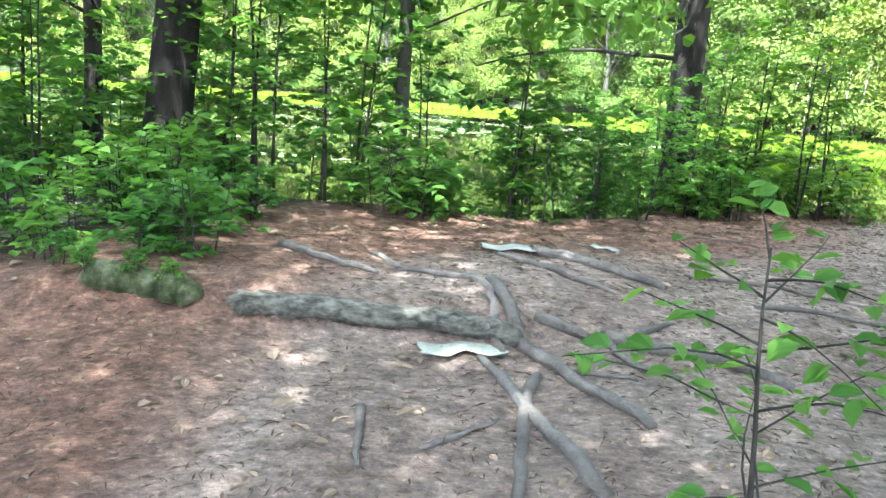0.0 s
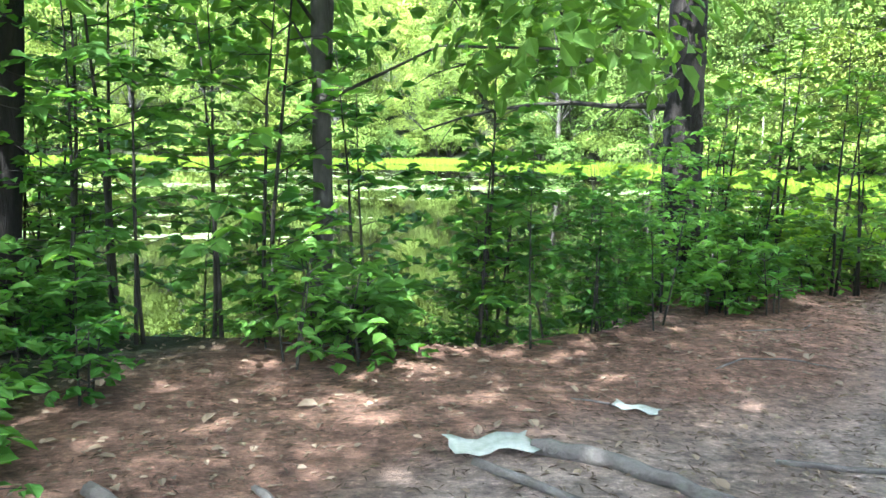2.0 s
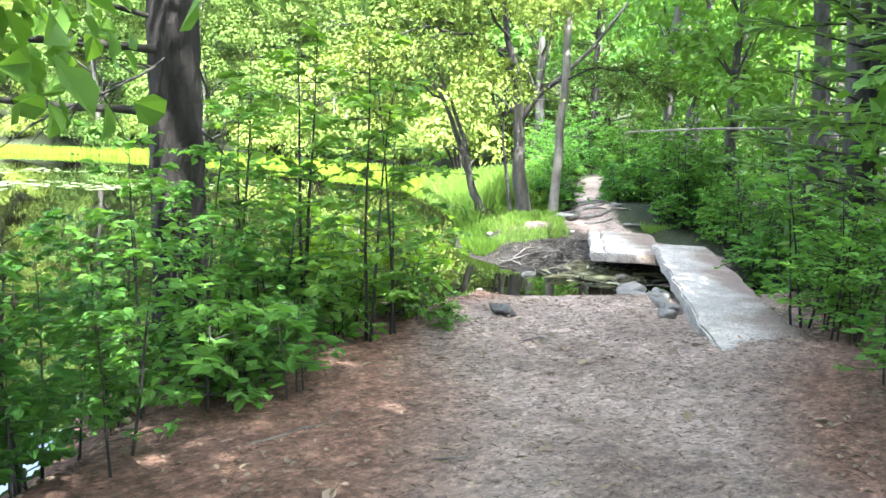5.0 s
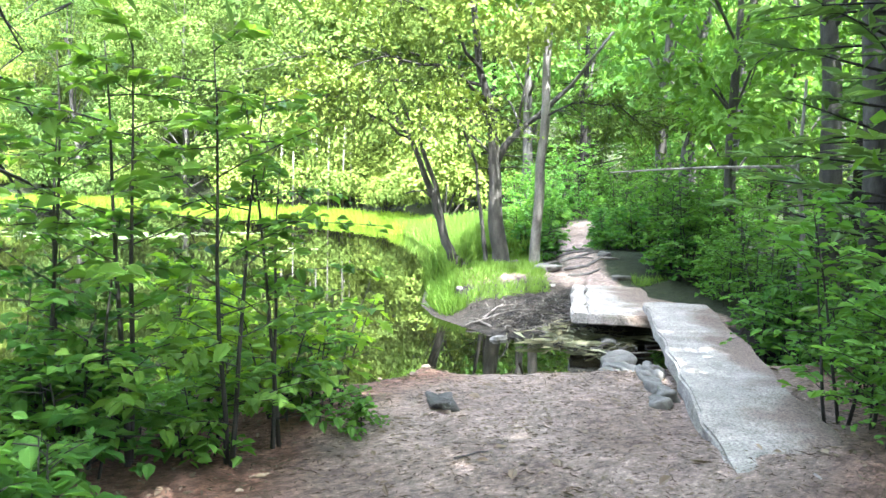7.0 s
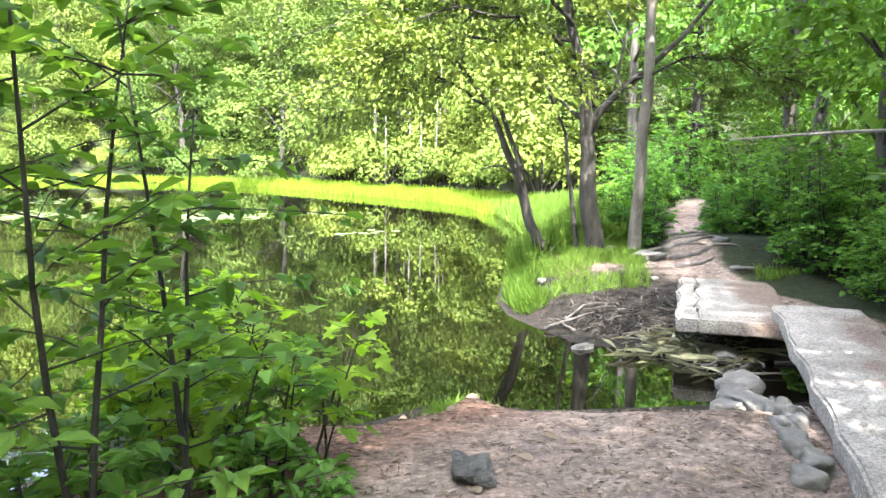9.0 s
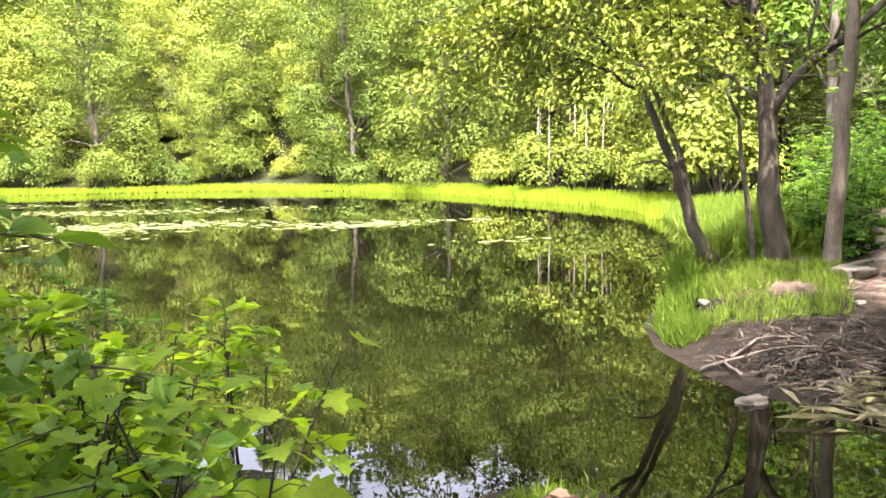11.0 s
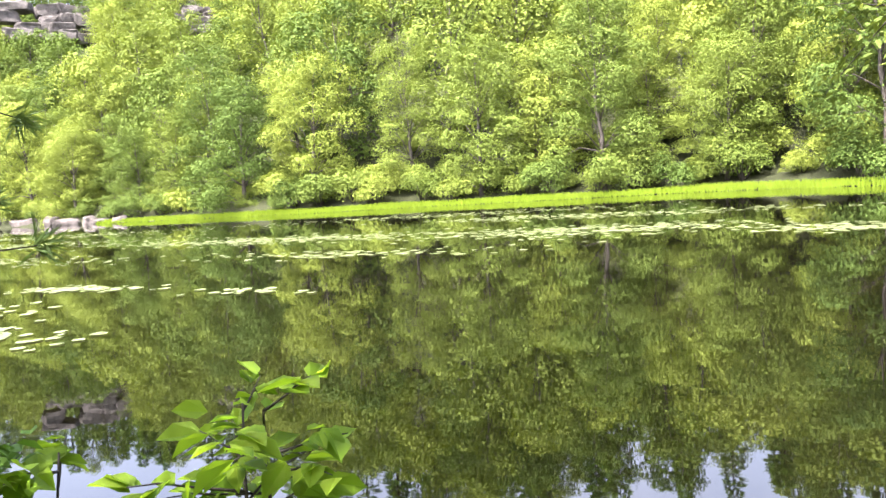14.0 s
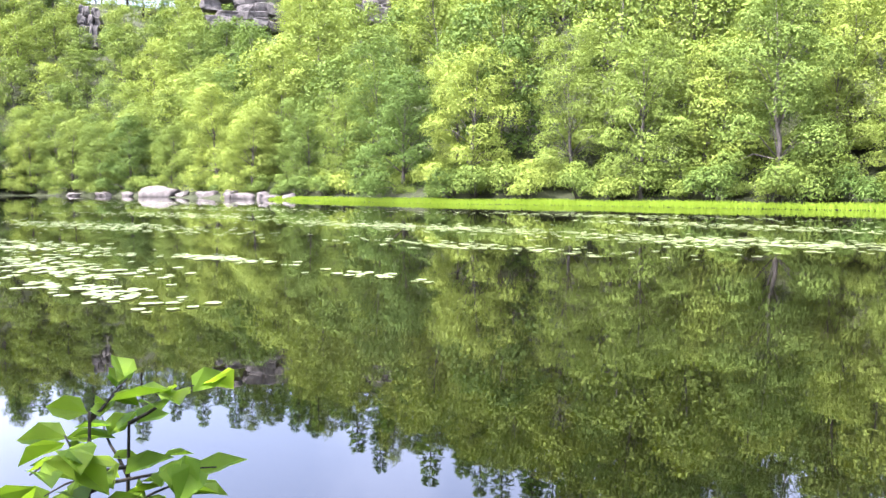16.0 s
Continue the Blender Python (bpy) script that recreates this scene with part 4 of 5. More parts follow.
sow(kinds, strip(38, -6.5, .9, 5.2, 8.6, rr, (-.05, 1.1)) + strip(8, -7, -2.8, 4.8, 7, rr, (1.0, 2.4)), rr, .75, 1.15)
for i, (x, y) in enumerate(strip(26, .6, 3.7, 6.6, 10.2, rr, (-.05, .95))):
    place(copy_thing(kinds[i % 6], Matrix.Identity(4)), x, y, rr.uniform(0, 6), rr.uniform(.45, .68))
for x, y, s in [(.75, 7.3, 1.0), (1.5, 7.6, .9), (3.55, 9.0, .85), (3.3, 9.8, .8)]:
    place(copy_thing(kinds[2], Matrix.Identity(4)), x, y, rr.uniform(0, 6), s)
sow(low, strip(34, -6.5, .2, 5.0, 9.5, rr, (.5, 1.5)) + strip(7, .3, 2.4, 6, 9.5, rr, (.2, .8)) + strip(14, 2.5, 3.8, 7.5, 9.5, rr, (.3, 1.5)) + [(4.1 + rr.uniform(-.8, 1.2), 9.2 + rr.uniform(-.3, .5)) for _ in range(16)] + [(-1.6 + rr.uniform(-1.2, .5), 4.6 + rr.uniform(-.4, 1.2)) for _ in range(14)], rr, .7, 1.4)
tall = []
for k in range(3):
    made = sapling(rr, 2.3 + .25 * k, 15, 15, .105, .34, 2, .1)
    tall.append(shrub("tall_sapling", made, M["maple"], "tall leafy sapling on the bank beside the sandy landing", "sapling", "saplings beside the landing"))
sow(tall, [(4.24, 8.75), (4.6, 9.0), (3.75, 8.95), (3.5, 9.6)], rr, .9, 1.15)
bank = []
for k in range(3):
    made = sapling(rr, .95 + .1 * k, 9, 12, .11, .45, 3, .2)
    bank.append(shrub("bank_shrub", made, M["bright"], "leafy shrub at the water's edge with sunlight put into its leaf colour", "shrub", "shrubs at the water's edge"))
hero = hero_shrub("shore_shrub", sapling(rr, 1.02, 11, 8, .105, .42, 2, .45), M["bright"], "young shrub over the water, large leaves tinted light green as if sunlit", "shrub", "")
place(hero, 5.3, 11.55, 2.2, 1.14)
place(copy_thing(tall[0], Matrix.Identity(4)), 4.72, 11.0, 2.0, .62)
sow(bank, [(4.9, 10.8), (4.75, 10.3), (4.6, 10.7), (4.85, 11.2), (4.7, 9.8)], rr, .85, 1.1)


def maple_blade(rng):
    """A five-lobed leaf blade, toothed and slightly cupped, one unit wide."""
    out = [(0, 0)]
    half = [(.12, -.06), (.3, -.02), (.42, .1), (.3, .16), (.36, .26), (.52, .36), (.5, .48), (.36, .46), (.24, .5), (.2, .62), (.24, .74), (.12, .82)]
    pts = half + [(0, 1.0)] + [(-x, y) for x, y in half[::-1]]
    v = [(0, .3, 0)] + [(x * rng.uniform(.92, 1.08), y * rng.uniform(.95, 1.05), .16 * abs(x) - .12 * y * y + rng.uniform(-.015, .015)) for x, y in out + pts]
    n = len(v) - 1
    return Geo().add(v, [[0, 1 + i, 1 + (i + 1) % n] for i in range(n)])


def maple_shrub(x, y, h, stems):
    """Young maple: a few thin stems, each leaf a part on its stalk."""
    ob = thing("young_maple_shrub", "young maple beside the path, large lobed leaves tinted light green as if sunlit", "shrub", "", "", pose(x, y, z_at(x, y)))
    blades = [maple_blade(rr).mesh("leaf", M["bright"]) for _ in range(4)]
    for k in range(stems):
        a = k * 2.4 + .5
        pts = bend(rr, (.03 * k, 0, -.05), (.3 * math.cos(a), .3 * math.sin(a), 1), h * rr.uniform(.82, 1.05), 6, .07, .02)
        stem = part("stem", Geo().tube(pts, taper(.009, .003, 7), 6), M["twig"], ob, smooth=True)
        for i in range(17):
            f = 1.6 + 4.4 * (i + .5) / 17
            p = pts[int(f)].lerp(pts[min(6, int(f) + 1)], f - int(f))
            b = i * 2.4 + rr.uniform(-.4, .4)
            out = Vector((math.cos(b), math.sin(b), rr.uniform(.0, .6)))
            q = p + out.normalized() * rr.uniform(.08, .26) * (1.25 - .12 * f)
            stalk = Geo().tube([p, p.lerp(q, .5) + Vector((0, 0, .02)), q], [.0025, .002, .0015], 4)
            part("leaf_stalk", stalk, M["twig"], stem)
            leaf = new("leaf", blades[i % 4])
            leaf.parent = stem
            w = rr.uniform(.09, .15)
            leaf.matrix_basis = Matrix.Translation(q) @ Matrix.Rotation(b - math.pi / 2 + rr.uniform(-.5, .5), 4, 'Z') @ Matrix.Rotation(rr.uniform(-.75, .15), 4, 'X') @ Matrix.Rotation(rr.uniform(-.4, .4), 4, 'Y') @ Matrix.Scale(w, 4)


maple_shrub(5.33, 9.62, 1.08, 4)
maple_shrub(4.8, 9.55, 1.0, 3)
maple_shrub(5.0, 10.25, 1.0, 3)
side_bush = []
for k in range(3):
    made = sapling(rr, 1.2 + .3 * k, 12, 13, .095, .5, 4, .12)
    side_bush.append(shrub("woodland_shrub", made, M["under"], "dense leafy shrub beside the stone bridge", "shrub", "shrubs of the wood"))
spots = []
while len(spots) < 48:
    x, y = rr.uniform(5.2, 17.5), rr.uniform(3.0, 15)
    t = float(path_dist(np.array([x]), np.array([y]))[0])
    if 1.45 < t < 4.2 and x - y > -1.2 and (x - y > .9 or x > 13):
        spots.append((x, y))
sow(side_bush, spots, rr, .75, 1.25)
spots = []
while len(spots) < 30:
    x, y = rr.uniform(12.5, 30), rr.uniform(12, 34)
    t = float(path_dist(np.array([x]), np.array([y]))[0])
    if 1.0 < t < 5 and float(shore_dist(np.array([x]), np.array([y]))[0]) > 2.3 and not (x < 14.5 and y > 13.2):
        spots.append((x, y))
[place(copy_thing(side_bush[i % 3], Matrix.Identity(4)), x, y, rr.uniform(0, 6), rr.uniform(.8, 1.4)) for i, (x, y) in enumerate(spots)]
for x, y, s in [(6.7, 5.8, .62), (6.2, 5.2, .55), (7.7, 6.6, .6), (8.7, 7.1, .7), (7.0, 5.0, .8), (6.0, 4.4, .7), (9.6, 7.7, .6)]:
    place(copy_thing(side_bush[int(x * 3) % 3], Matrix.Identity(4)), x, y, x * 5, s)
fg = hero_shrub("foreground_sapling", sapling(rr, 1.25, 17, 9, .085, .62, 1, .25), M["under"], "young sapling with oval leaves standing beside the path", "sapling", "")
place(fg, .93, 2.0, 1.0)

# ---- bridge slabs ----
def slab(name, cx, cy, ln, wd, th, turn, z, label, seam=None, dip=0):
    ob = thing(name, label, "bridge slab", "slabs of the footbridge", "", pose(cx, cy, z, 0, dip, turn))
    pieces = [(-wd / 2, wd / 2)] if seam is None else [(-wd / 2, seam - .008), (seam + .008, wd / 2)]
    for a, b in pieces:
        bm = bmesh.new()
        bmesh.ops.create_cube(bm, size=1)
        bmesh.ops.scale(bm, vec=(ln, b - a, th), verts=bm.verts)
        bmesh.ops.subdivide_edges(bm, edges=[e for e in bm.edges if abs((e.verts[0].co - e.verts[1].co).x) > .1], cuts=26, use_grid_fill=True)
        bmesh.ops.subdivide_edges(bm, edges=[e for e in bm.edges if abs((e.verts[0].co - e.verts[1].co).y) > .1], cuts=6, use_grid_fill=True)
        edges = [e for e in bm.edges if len(e.link_faces) == 2 and e.calc_face_angle() > 1]
        bmesh.ops.bevel(bm, geom=edges, offset=.02, segments=2, affect='EDGES')
        for v in bm.verts:
            n = noise.noise(v.co * 2.3 + Vector((cx, cy, 0)))
            v.co += Vector((0, .05 * noise.noise(v.co * 1.7) + .03 * noise.noise(v.co * 6), .022 * n + .01 * noise.noise(v.co * 9))) + Vector((.04 * noise.noise(v.co * 4), 0, 0))
            v.co.y += (a + b) / 2
        me = bpy.data.meshes.new("stone_slab")
        bm.to_mesh(me)
        bm.free()
        me.materials.append(M["slab"])
        o = new("stone_slab", me)
        o.parent = ob
    return ob


slab("bridge_slab", 8.85, 8.68, 6.4, .84, .16, 43, .42, "long worn grey concrete slab laid over the outlet", None, -0.7)
slab("bridge_slab", 11.2, 11.98, 2.75, 1.12, .15, 43.5, .36, "short worn concrete slab with a long crack", .36)

# ---- roots, log, bark scraps ----
rr = np.random.default_rng(41)


def ground_limb(name, pts, r0, r1, label, category, mat, group, lift=.0, sides=7, seg=4):
    """A root or stick lying on the ground along a line."""
    fine = []
    for (x0, y0), (x1, y1) in zip(pts, pts[1:]):
        for k in range(seg):
            f = k / seg
            fine.append((x0 + (x1 - x0) * f, y0 + (y1 - y0) * f))
    fine.append(pts[-1])
    n = len(fine)
    q = [Vector((x + rr.uniform(-.012, .012), y + rr.uniform(-.012, .012), z_at(x, y) + lift - (r0 * .5 if i in (0, n - 1) else 0) + rr.uniform(-.006, .006))) for i, (x, y) in enumerate(fine)]
    g = Geo().tube(q, taper(r0, r1, n), sides, rr, .12)
    return tagged(new(name, g.mesh(name, mat, True)), label, category, group)


for pts, r0, r1 in [([(.66, 4.96), (.91, 4.84), (1.13, 4.68), (1.4, 4.42)], .05, .032), ([(-.38, 4.7), (-.2, 4.34), (.04, 4.26), (.25, 4.22), (.33, 4.02), (.33, 3.74), (.38, 3.55)], .022, .034),
                    ([(.33, 4.2), (.44, 3.74), (.55, 3.47), (.7, 3.15), (.9, 2.8)], .05, .03), ([(-.93, 4.64), (-.66, 4.34), (-.42, 4.2), (-.29, 4.17)], .038, .015),
                    ([(.55, 3.82), (.77, 3.72), (.9, 3.64), (1.0, 3.4), (1.15, 3.28)], .04, .018), ([(.88, 3.72), (1.06, 3.64), (1.25, 3.55), (1.7, 3.35)], .045, .03), ([(1.03, 3.7), (1.32, 3.94)], .028, .014),
                    ([(.27, 3.5), (.34, 3.26), (.42, 3.0), (.5, 2.75), (.62, 2.35)], .028, .042), ([(.5, 3.28), (.42, 3.0), (.36, 2.55), (.3, 2.2)], .034, .026), ([(.6, 3.34), (.78, 3.32), (.95, 3.26)], .022, .01),
                    ([(-.25, 2.9), (-.2, 2.45)], .03, .012), ([(.02, 2.6), (.2, 2.8), (.3, 2.9)], .016, .008), ([(.42, 4.85), (.75, 4.5), (1.05, 4.2)], .028, .016), ([(1.7, 5.0), (2.3, 4.9), (2.9, 4.6)], .02, .01), ([(1.9, 4.3), (2.4, 4.35), (3.0, 4.1)], .024, .012)]:
    ground_limb("root", pts, r0 * .8, r1 * .8, "bare weathered tree root crossing the trodden earth", "root", M["root"], "roots across the path", r0 * .45)
ground_limb("log", [(-.97, 3.72), (-.5, 3.74), (0, 3.73), (.45, 3.70)], .064, .058, "grey mossy log set as a step across the path", "log", M["mossy"], "", .025, 16, 11)
ground_limb("mossy_stump", [(-1.72, 3.84), (-1.45, 3.8), (-1.18, 3.77)], .085, .075, "low mossy log end covered with green seedlings", "log", M["moss"], "", .0, 16, 9)
for pts in [[(2.0, 6.25), (2.27, 6.47), (2.6, 6.4), (2.75, 6.3)], [(3.3, 6.6), (3.5, 6.5)], [(2.4, 5.2), (2.7, 5.3)], [(1.0, 5.7), (1.25, 5.6)], [(5.4, 8.2), (5.7, 8.25)], [(2.6, 7.2), (3.1, 7.3), (3.3, 7.5)]]:
    ground_limb("stick", pts, .008, .004, "thin dry stick lying on the ground", "stick", M["root"], "sticks on the path", .006, 5, 3)


def scrap(x, y, sx, sy, turn, label):
    g, nx, ny = Geo(), 9, 5
    off = rr.uniform(0, 9)
    v = []
    for top in (1, 0):
        for j in range(ny):
            for i in range(nx):
                u, w = i / (nx - 1) - .5, j / (ny - 1) - .5
                pinch = 1 - .35 * math.exp(-((u + .05) / .16) ** 2)
                v.append((u * sx + .035 * sx * math.sin(i * 12.9 + j * 78.2 + off), w * sy * pinch + .1 * sy * math.sin(i * 39.3 + j * 11.1 + off) + .006 * math.sin(u * 9 + off) + .004 * math.sin(u * 31 + off), .008 + .004 * math.sin(u * 8 + off) + .03 * max(0, abs(u) - .36) + .012 * abs(w) + top * .003))
    m = nx * ny
    f = [[j * nx + i, j * nx + i + 1, (j + 1) * nx + i + 1, (j + 1) * nx + i] for j in range(ny - 1) for i in range(nx - 1)]
    f += [[m + a for a in q[::-1]] for q in f]
    rim = [i for i in range(nx)] + [j * nx + nx - 1 for j in range(1, ny)] + [(ny - 1) * nx + i for i in range(nx - 2, -1, -1)] + [j * nx for j in range(ny - 2, 0, -1)]
    f += [[a, m + a, m + b, b] for a, b in zip(rim, rim[1:] + rim[:1])]
    ob = tagged(new("bark_scrap", g.add(v, f).mesh("bark_scrap", M["paper"], True)), label, "bark scrap", "pale scraps on the ground")
    ob.matrix_basis = pose(x, y, z_at(x, y) + .004, 0, 0, turn)


scrap(.18, 3.55, .42, .17, 12, "curled pale scrap of birch bark below the log")
scrap(.50, 4.97, .34, .19, 8, "folded whitish scrap lying on the trodden earth")
scrap(1.28, 5.55, .22, .09, -35, "small pale scrap lying on the trodden earth")

# stones
for f in (0, .1, .19, .29, .38, .47, .55, .64, .74, .84, .95):
    x, y = 7.75 + 1.55 * f + rr.uniform(-.05, .05), 8.45 + 1.5 * f + rr.uniform(-.05, .05)
    ob = tagged(new("footing_stone", rock_geo(rr, rr.uniform(.08, .14), rr.uniform(.06, .09), rr.uniform(.05, .08), 2, .3, .75).mesh("footing_stone", M["stone"], True)), "rough grey stone footing beside the long slab", "stone", "stones along the slab")
    ob.matrix_basis = pose(x, y, z_at(x, y) + .02, 0, 0, 43 + rr.uniform(-20, 20))
for x, y, sx, sy, sz, turn, label in [(12.45, 14.55, .34, .2, .1, 20, "flat grey boulder beside the upper path"), (9.25, 12.2, .14, .09, .06, 10, "rounded pale stone at the water's edge"), (10.25, 11.2, .2, .14, .1, 40, "pale stone under the bridge"),
                                      (9.35, 10.25, .26, .17, .15, 15, "pale stone stacked beside the bridge"), (9.15, 9.95, .28, .2, .1, 70, "pale stone stacked beside the bridge"), (8.85, 9.95, .2, .13, .08, 20, "pale stone stacked beside the bridge"), (6.1, 9.25, .17, .11, .055, 60, "dark pointed stone set in the sandy earth"),
                                      (9.6, 10.45, .2, .16, .12, 0, "pale stone under the bridge"), (11.6, 13.6, .07, .05, .03, 0, "small pale stone in the grass"), (10.5, 14.7, .08, .06, .04, 0, "small pale stone in the grass"), (13.9, 14.5, .16, .12, .06, 40, "flat stone beside the upper path"), (13.0, 13.3, .2, .12, .05, 10, "flat stone beside the upper path")]:
    ob = tagged(new("stone", rock_geo(rr, sx * .85, sy * .85, sz * .8, 2, .36, .62).mesh("stone", M["cliff" if "dark" in label else "stone"], True)), label, "stone", "stones about the outlet")
    ob.matrix_basis = pose(x, y, max(z_at(x, y), -.02) + sz * .35, 0, 0, turn)

# drift of sticks and reeds in the outlet
for k in range(26):
    x, y, a, ln = rr.uniform(9.7, 10.8), rr.uniform(10.7, 12.0), rr.uniform(-.6, 1.2), rr.uniform(.25, .8)
    if (x - 9.9) * .7 + (y - 11.3) * .7 > .7:
        continue
    z = max(z_at(x, y), 0) + .02
    q = [Vector((x + math.cos(a) * ln * f + rr.uniform(-.02, .02), y + math.sin(a) * ln * f + rr.uniform(-.02, .02), z + .05 * f * rr.uniform(0, 1))) for f in (0, .35, .7, 1)]
    tagged(new("drift_stick", Geo().tube(q, taper(rr.uniform(.012, .03), .006, 4), 6).mesh("drift_stick", M["mudwood"], True)), "dark wet stick in the drift under the bridge", "stick", "drift in the outlet")
g = Geo()
n = 300
cx, cy = rr.normal(10.05, .33, n), rr.normal(11.55, .33, n)
pos = np.stack([cx, cy, np.maximum(height(cx, cy), 0) + .02 + rr.uniform(0, .05, n)], 1)
ang = rr.normal(.5, .7, n)
g.leaves(pos, np.stack([np.cos(ang), np.sin(ang), rr.uniform(-.02, .15, n)], 1), np.array([0, 0, 1]) + rr.normal(size=(n, 3)) * .3, rr.uniform(.25, .6, n), .014)
tagged(new("reed_drift", g.mesh("reed_drift", M["straw"])), "bleached reed stalks washed up in the outlet", "reed drift", kind="stuff")
for pts in [[(9.3, 13.0), (9.6, 13.05), (10.0, 12.95), (10.5, 12.7)], [(9.5, 12.7), (9.55, 12.95), (9.6, 13.1)], [(9.7, 13.1), (10.1, 13.25), (10.4, 13.1)]]:
    ground_limb("bare_branch", pts, .018, .006, "bleached bare branch lying on the mud", "branch", M["root"], "branches on the mud", .05, 6, 3)

# grass on the bank beyond the outlet
g = Geo()
q = rr.uniform(size=(60000, 2)) * np.array([5.6, 8]) + np.array([9.3, 12.8])
d, t = shore_dist(q[:, 0], q[:, 1]), path_dist(q[:, 0], q[:, 1])
clump = waves(q[:, 0] * 2.2, q[:, 1] * 2.4)
q = q[(d > .02) & (d < 3.2) & (t > .75) & (clump > -.4) & ((q[:, 1] - 14.0) * .8 + (q[:, 0] - 9.7) * .3 > 0)][:15000]
n = len(q)
pos = np.stack([q[:, 0], q[:, 1], height(q[:, 0], q[:, 1]) - .01], 1)
g.leaves(pos, np.array([0, 0, 1.0]) + rr.normal(size=(n, 3)) * .38, unit(rr, n) * np.array([1, 1, .1]), rr.uniform(.05, .19, n), .008)
tagged(new("bank_grass", g.mesh("bank_grass", M["grass"])), "fresh green grass on the far bank of the outlet", "grass", kind="stuff")

# fallen leaves and pebbles
g = Geo()
q = rr.uniform(size=(22000, 2)) * np.array([15, 12]) + np.array([-4, 0])
d = shore_dist(q[:, 0], q[:, 1])
q = q[d > .3][:11000]
n = len(q)
pos = np.stack([q[:, 0], q[:, 1], height(q[:, 0], q[:, 1]) + .008], 1)
s = rr.uniform(.025, .075, n) * np.where(rr.uniform(size=n) < .1, 1.6, .75)
g.leaves(pos, unit(rr, n) * np.array([1, 1, .15]), np.array([0, 0, 1]) + rr.normal(size=(n, 3)) * .2, s, s * rr.uniform(.2, .75, n), True)
tagged(new("fallen_leaves", g.mesh("fallen_leaves", M["litter"])), "dry brown leaves and bark flakes scattered on the earth", "leaf litter", kind="stuff")

g = Geo()
q = rr.uniform(size=(30000, 2)) * np.array([12, 10]) + np.array([-3, .6])
q = q[(shore_dist(q[:, 0], q[:, 1]) > .3) & (path_dist(q[:, 0], q[:, 1]) < 2.6)][:17000]
n = len(q)
pos = np.stack([q[:, 0], q[:, 1], height(q[:, 0], q[:, 1]) + .006], 1)
g.leaves(pos, unit(rr, n) * np.array([1, 1, .1]), np.array([0, 0, 1]) + rr.normal(size=(n, 3)) * .25, rr.uniform(.02, .075, n), rr.uniform(.003, .012, n))
tagged(new("needle_litter", g.mesh("needle_litter", M["litter"])), "dry needles and twig bits strewn over the path", "needle litter", kind="stuff")

# low plants along the upper path
spots = []
while len(spots) < 75:
    x, y = rr.uniform(12.3, 23), rr.uniform(12.5, 24)
    t = float(path_dist(np.array([x]), np.array([y]))[0])
    if .42 < t < 1.9 and shore_dist(np.array([x]), np.array([y]))[0] > 1.2 and not (x < 13.2 and y > 12.8):
        spots.append((x, y))
for i, (x, y) in enumerate(spots):
    place(copy_thing(low[i % 3], Matrix.Identity(4)), x, y, rr.uniform(0, 6), rr.uniform(1.0, 1.9))

for x, y, s in [(-1.75, 3.82, .4), (-1.5, 3.8, .32), (-1.3, 3.78, .3), (-1.9, 3.9, .45), (-2.1, 4.1, .8)]:
    place(copy_thing(low[0], Matrix.Identity(4)), x, y, x * 7, s, 0, z_at(x, y) + .06)

for x, y, s in [(22.6, 23.4, 1.6), (23.6, 24.6, 1.7), (21.6, 23.6, 1.4), (24.8, 24.4, 1.8), (20.4, 23.0, 1.3), (14.6, 16.9, .8), (15.8, 18.2, .9), (17.5, 20.0, 1.0)]:
    place(copy_thing(side_bush[int(x) % 3], Matrix.Identity(4)), x, y, x, s)

# bits of bark, reed and clods on the mud
g = Geo()
n = 1500
cx, cy = rr.normal(10.25, .6, n), rr.normal(12.5, .55, n)
ok = shore_dist(cx, cy) > .02
cx, cy = cx[ok], cy[ok]
n = len(cx)
pos = np.stack([cx, cy, height(cx, cy) + .012 + rr.uniform(0, .03, n)], 1)
g.leaves(pos, unit(rr, n) * np.array([1, 1, .3]), np.array([0, 0, 1]) + rr.normal(size=(n, 3)) * .5, rr.uniform(.04, .22, n), rr.uniform(.006, .03, n))
tagged(new("mud_debris", g.mesh("mud_debris", M["mudwood"])), "dark bark bits and rotten twigs on the mud", "debris", kind="stuff")
for k in range(26):
    x, y, a, ln = rr.normal(10.3, .5), rr.normal(12.4, .5), rr.uniform(0, 6.28), rr.uniform(.2, .6)
    if shore_dist(np.array([x]), np.array([y]))[0] > .1:
        ground_limb("mud_stick", [(x, y), (x + math.cos(a) * ln, y + math.sin(a) * ln)], .012, .005, "grey stick lying on the mud", "stick", M["root"] if k % 3 else M["mudwood"], "sticks on the mud", .015, 5, 3)

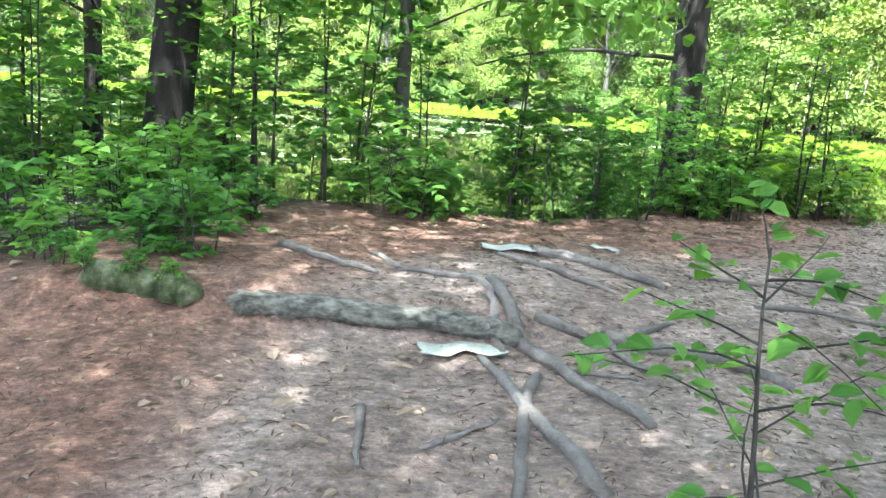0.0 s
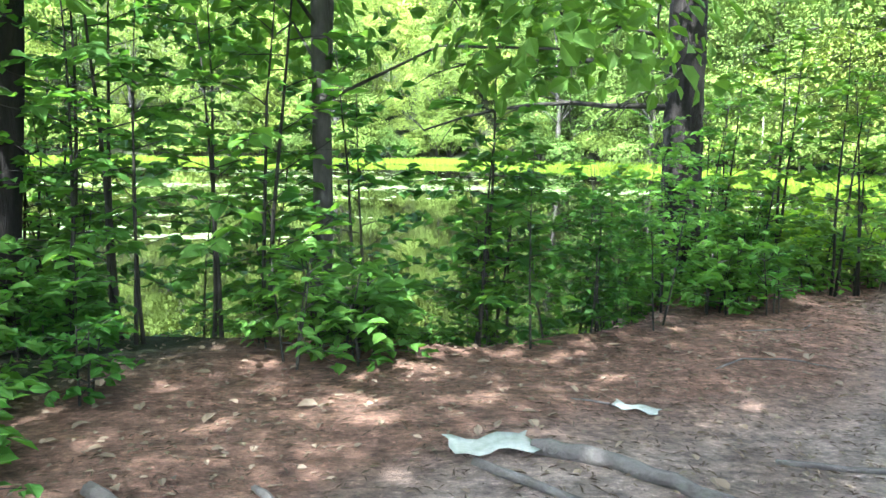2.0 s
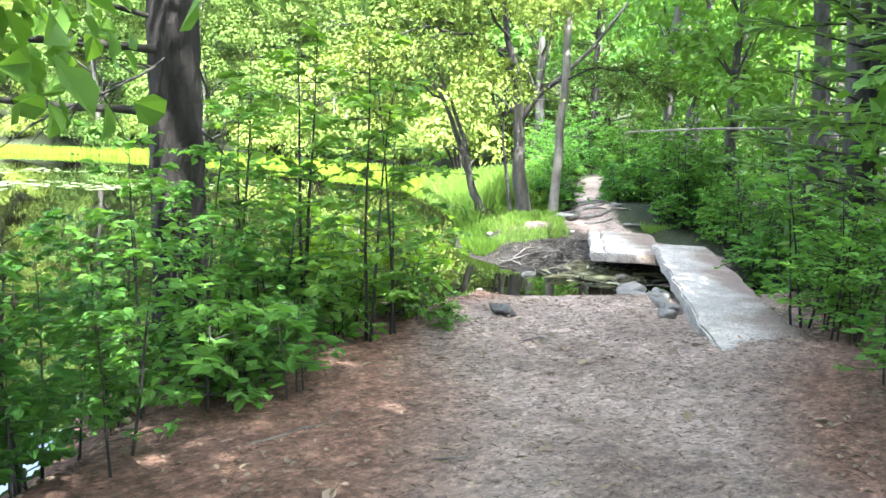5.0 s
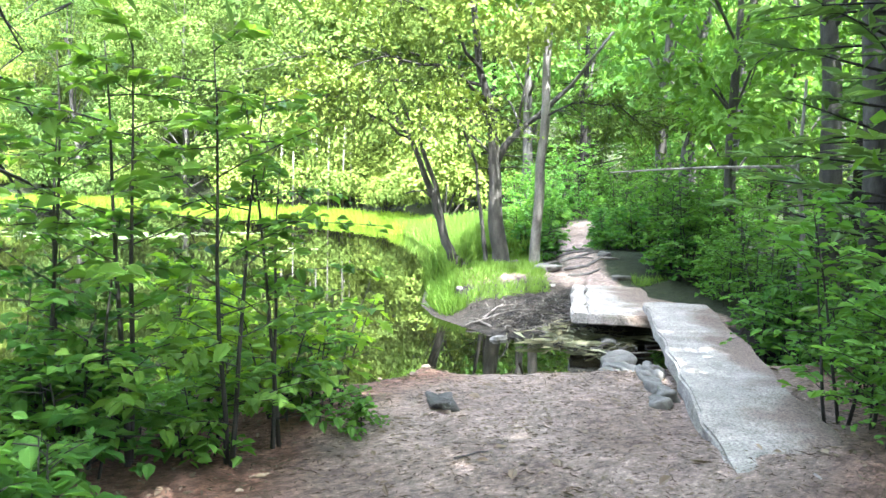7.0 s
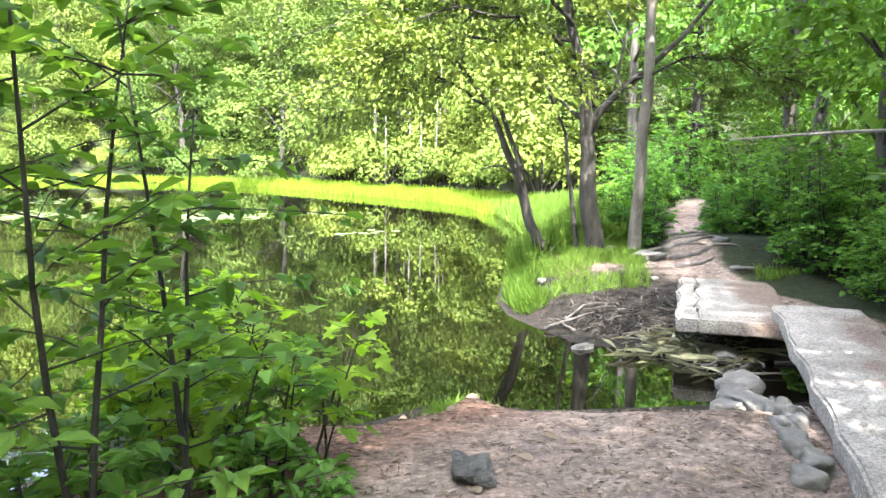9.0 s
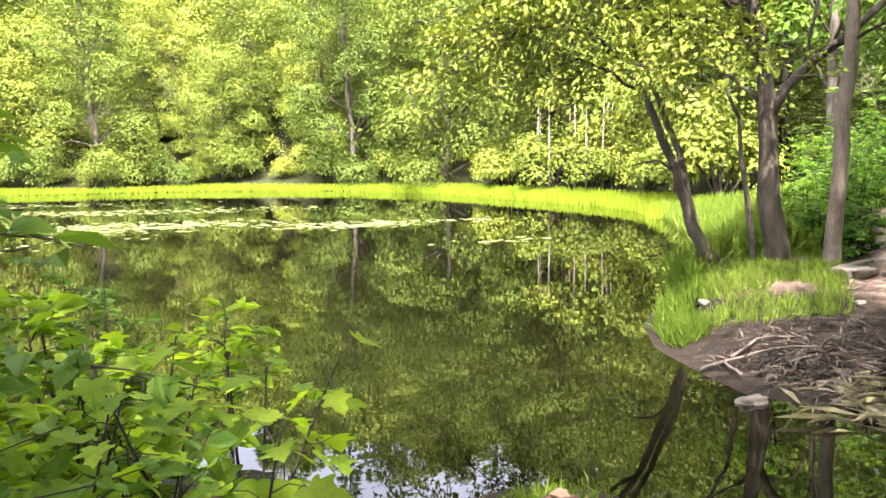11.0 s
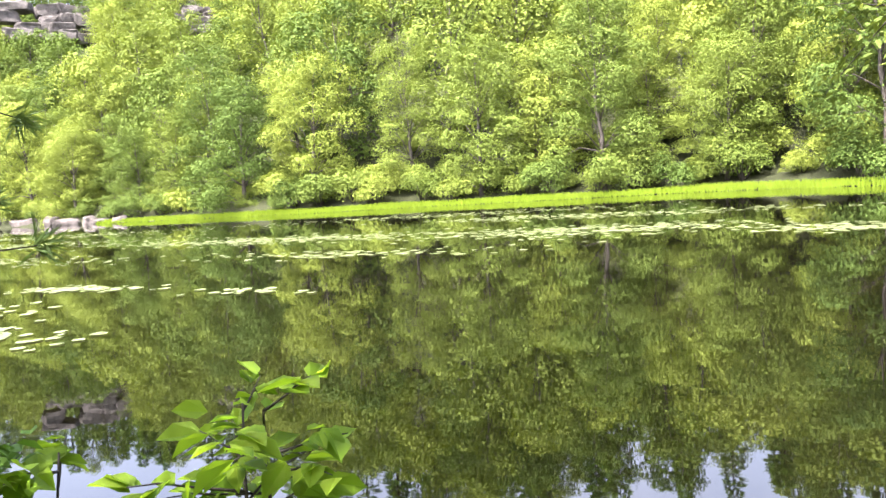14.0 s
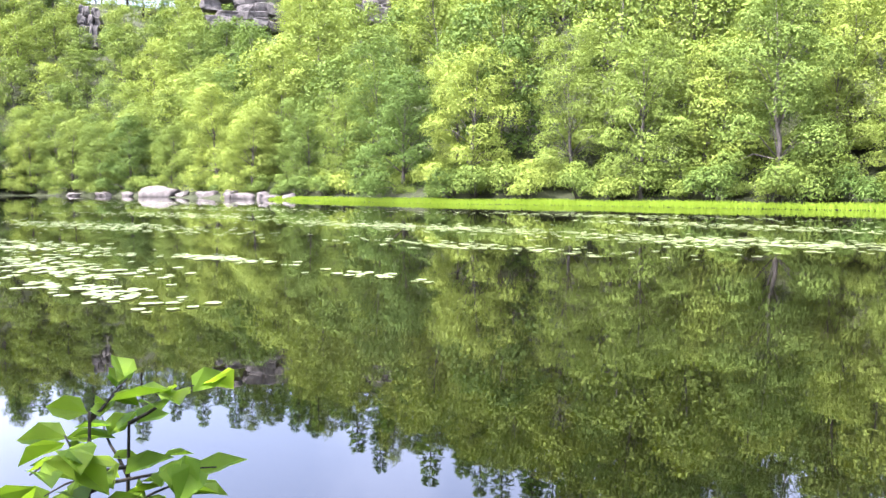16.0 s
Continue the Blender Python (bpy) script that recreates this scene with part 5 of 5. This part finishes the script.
# taller grass fringing the far bank
g = Geo()
q = rr.uniform(size=(40000, 2)) * np.array([5, 8]) + np.array([9.2, 13.75])
d = shore_dist(q[:, 0], q[:, 1])
q = q[(d > -.08) & (d < .35)][:6500]
n = len(q)
pos = np.stack([q[:, 0], q[:, 1], np.maximum(height(q[:, 0], q[:, 1]), 0) - .01], 1)
g.leaves(pos, np.array([-.25, -.1, 1.0]) + rr.normal(size=(n, 3)) * .34, unit(rr, n) * np.array([1, 1, .1]), rr.uniform(.09, .3, n), .011)
tagged(new("fringe_grass", g.mesh("fringe_grass", M["grass"])), "yellowish grass hanging over the water's edge", "grass", kind="stuff")

# roots across the upper path
for pts, r0 in [([(12.3, 13.9), (12.7, 13.8), (13.2, 13.95)], .035), ([(12.7, 14.4), (13.1, 14.2), (13.6, 14.3), (13.9, 14.1)], .04), ([(13.1, 14.9), (13.6, 14.7), (14.2, 14.8)], .035), ([(13.6, 15.5), (14.1, 15.2), (14.7, 15.3)], .04), ([(12.9, 15.3), (13.3, 14.9), (13.5, 14.4)], .03), ([(14.4, 16.2), (14.9, 15.8), (15.5, 15.9)], .04)]:
    ground_limb("root", pts, r0, r0 * .5, "bare tree root stepping across the upper path", "root", M["root"], "roots of the upper path", r0 * .4)

# tufts on the mound by the water
g = Geo()
n = 420
cx, cy = rr.normal(6.98, .16, n), rr.normal(10.98, .1, n)
pos = np.stack([cx, cy, np.maximum(height(cx, cy), 0) - .01], 1)
g.leaves(pos, np.array([0, 0, 1.0]) + rr.normal(size=(n, 3)) * .5, unit(rr, n) * np.array([1, 1, .1]), rr.uniform(.05, .15, n), .007)
tagged(new("mound_grass", g.mesh("mound_grass", M["grass"])), "short grass growing on the mound at the water", "grass", kind="stuff")

# rank grass on the shore between the leaning tree and the reeds
g = Geo()
q = rr.uniform(size=(60000, 2)) * np.array([10, 14]) + np.array([11.2, 16.5])
d = shore_dist(q[:, 0], q[:, 1])
q = q[(d > -.25) & (d < 4.5) & (path_dist(q[:, 0], q[:, 1]) > 1.0)][:16000]
n = len(q)
pos = np.stack([q[:, 0], q[:, 1], np.clip(height(q[:, 0], q[:, 1]), -.1, 9) - .01], 1)
g.leaves(pos, np.array([0, 0, 1.0]) + rr.normal(size=(n, 3)) * .28, unit(rr, n) * np.array([1, 1, .1]), rr.uniform(.2, .6, n), .022)
tagged(new("shore_grass", g.mesh("shore_grass", M["grass"])), "rank green grass along the shaded shore", "grass", kind="stuff")
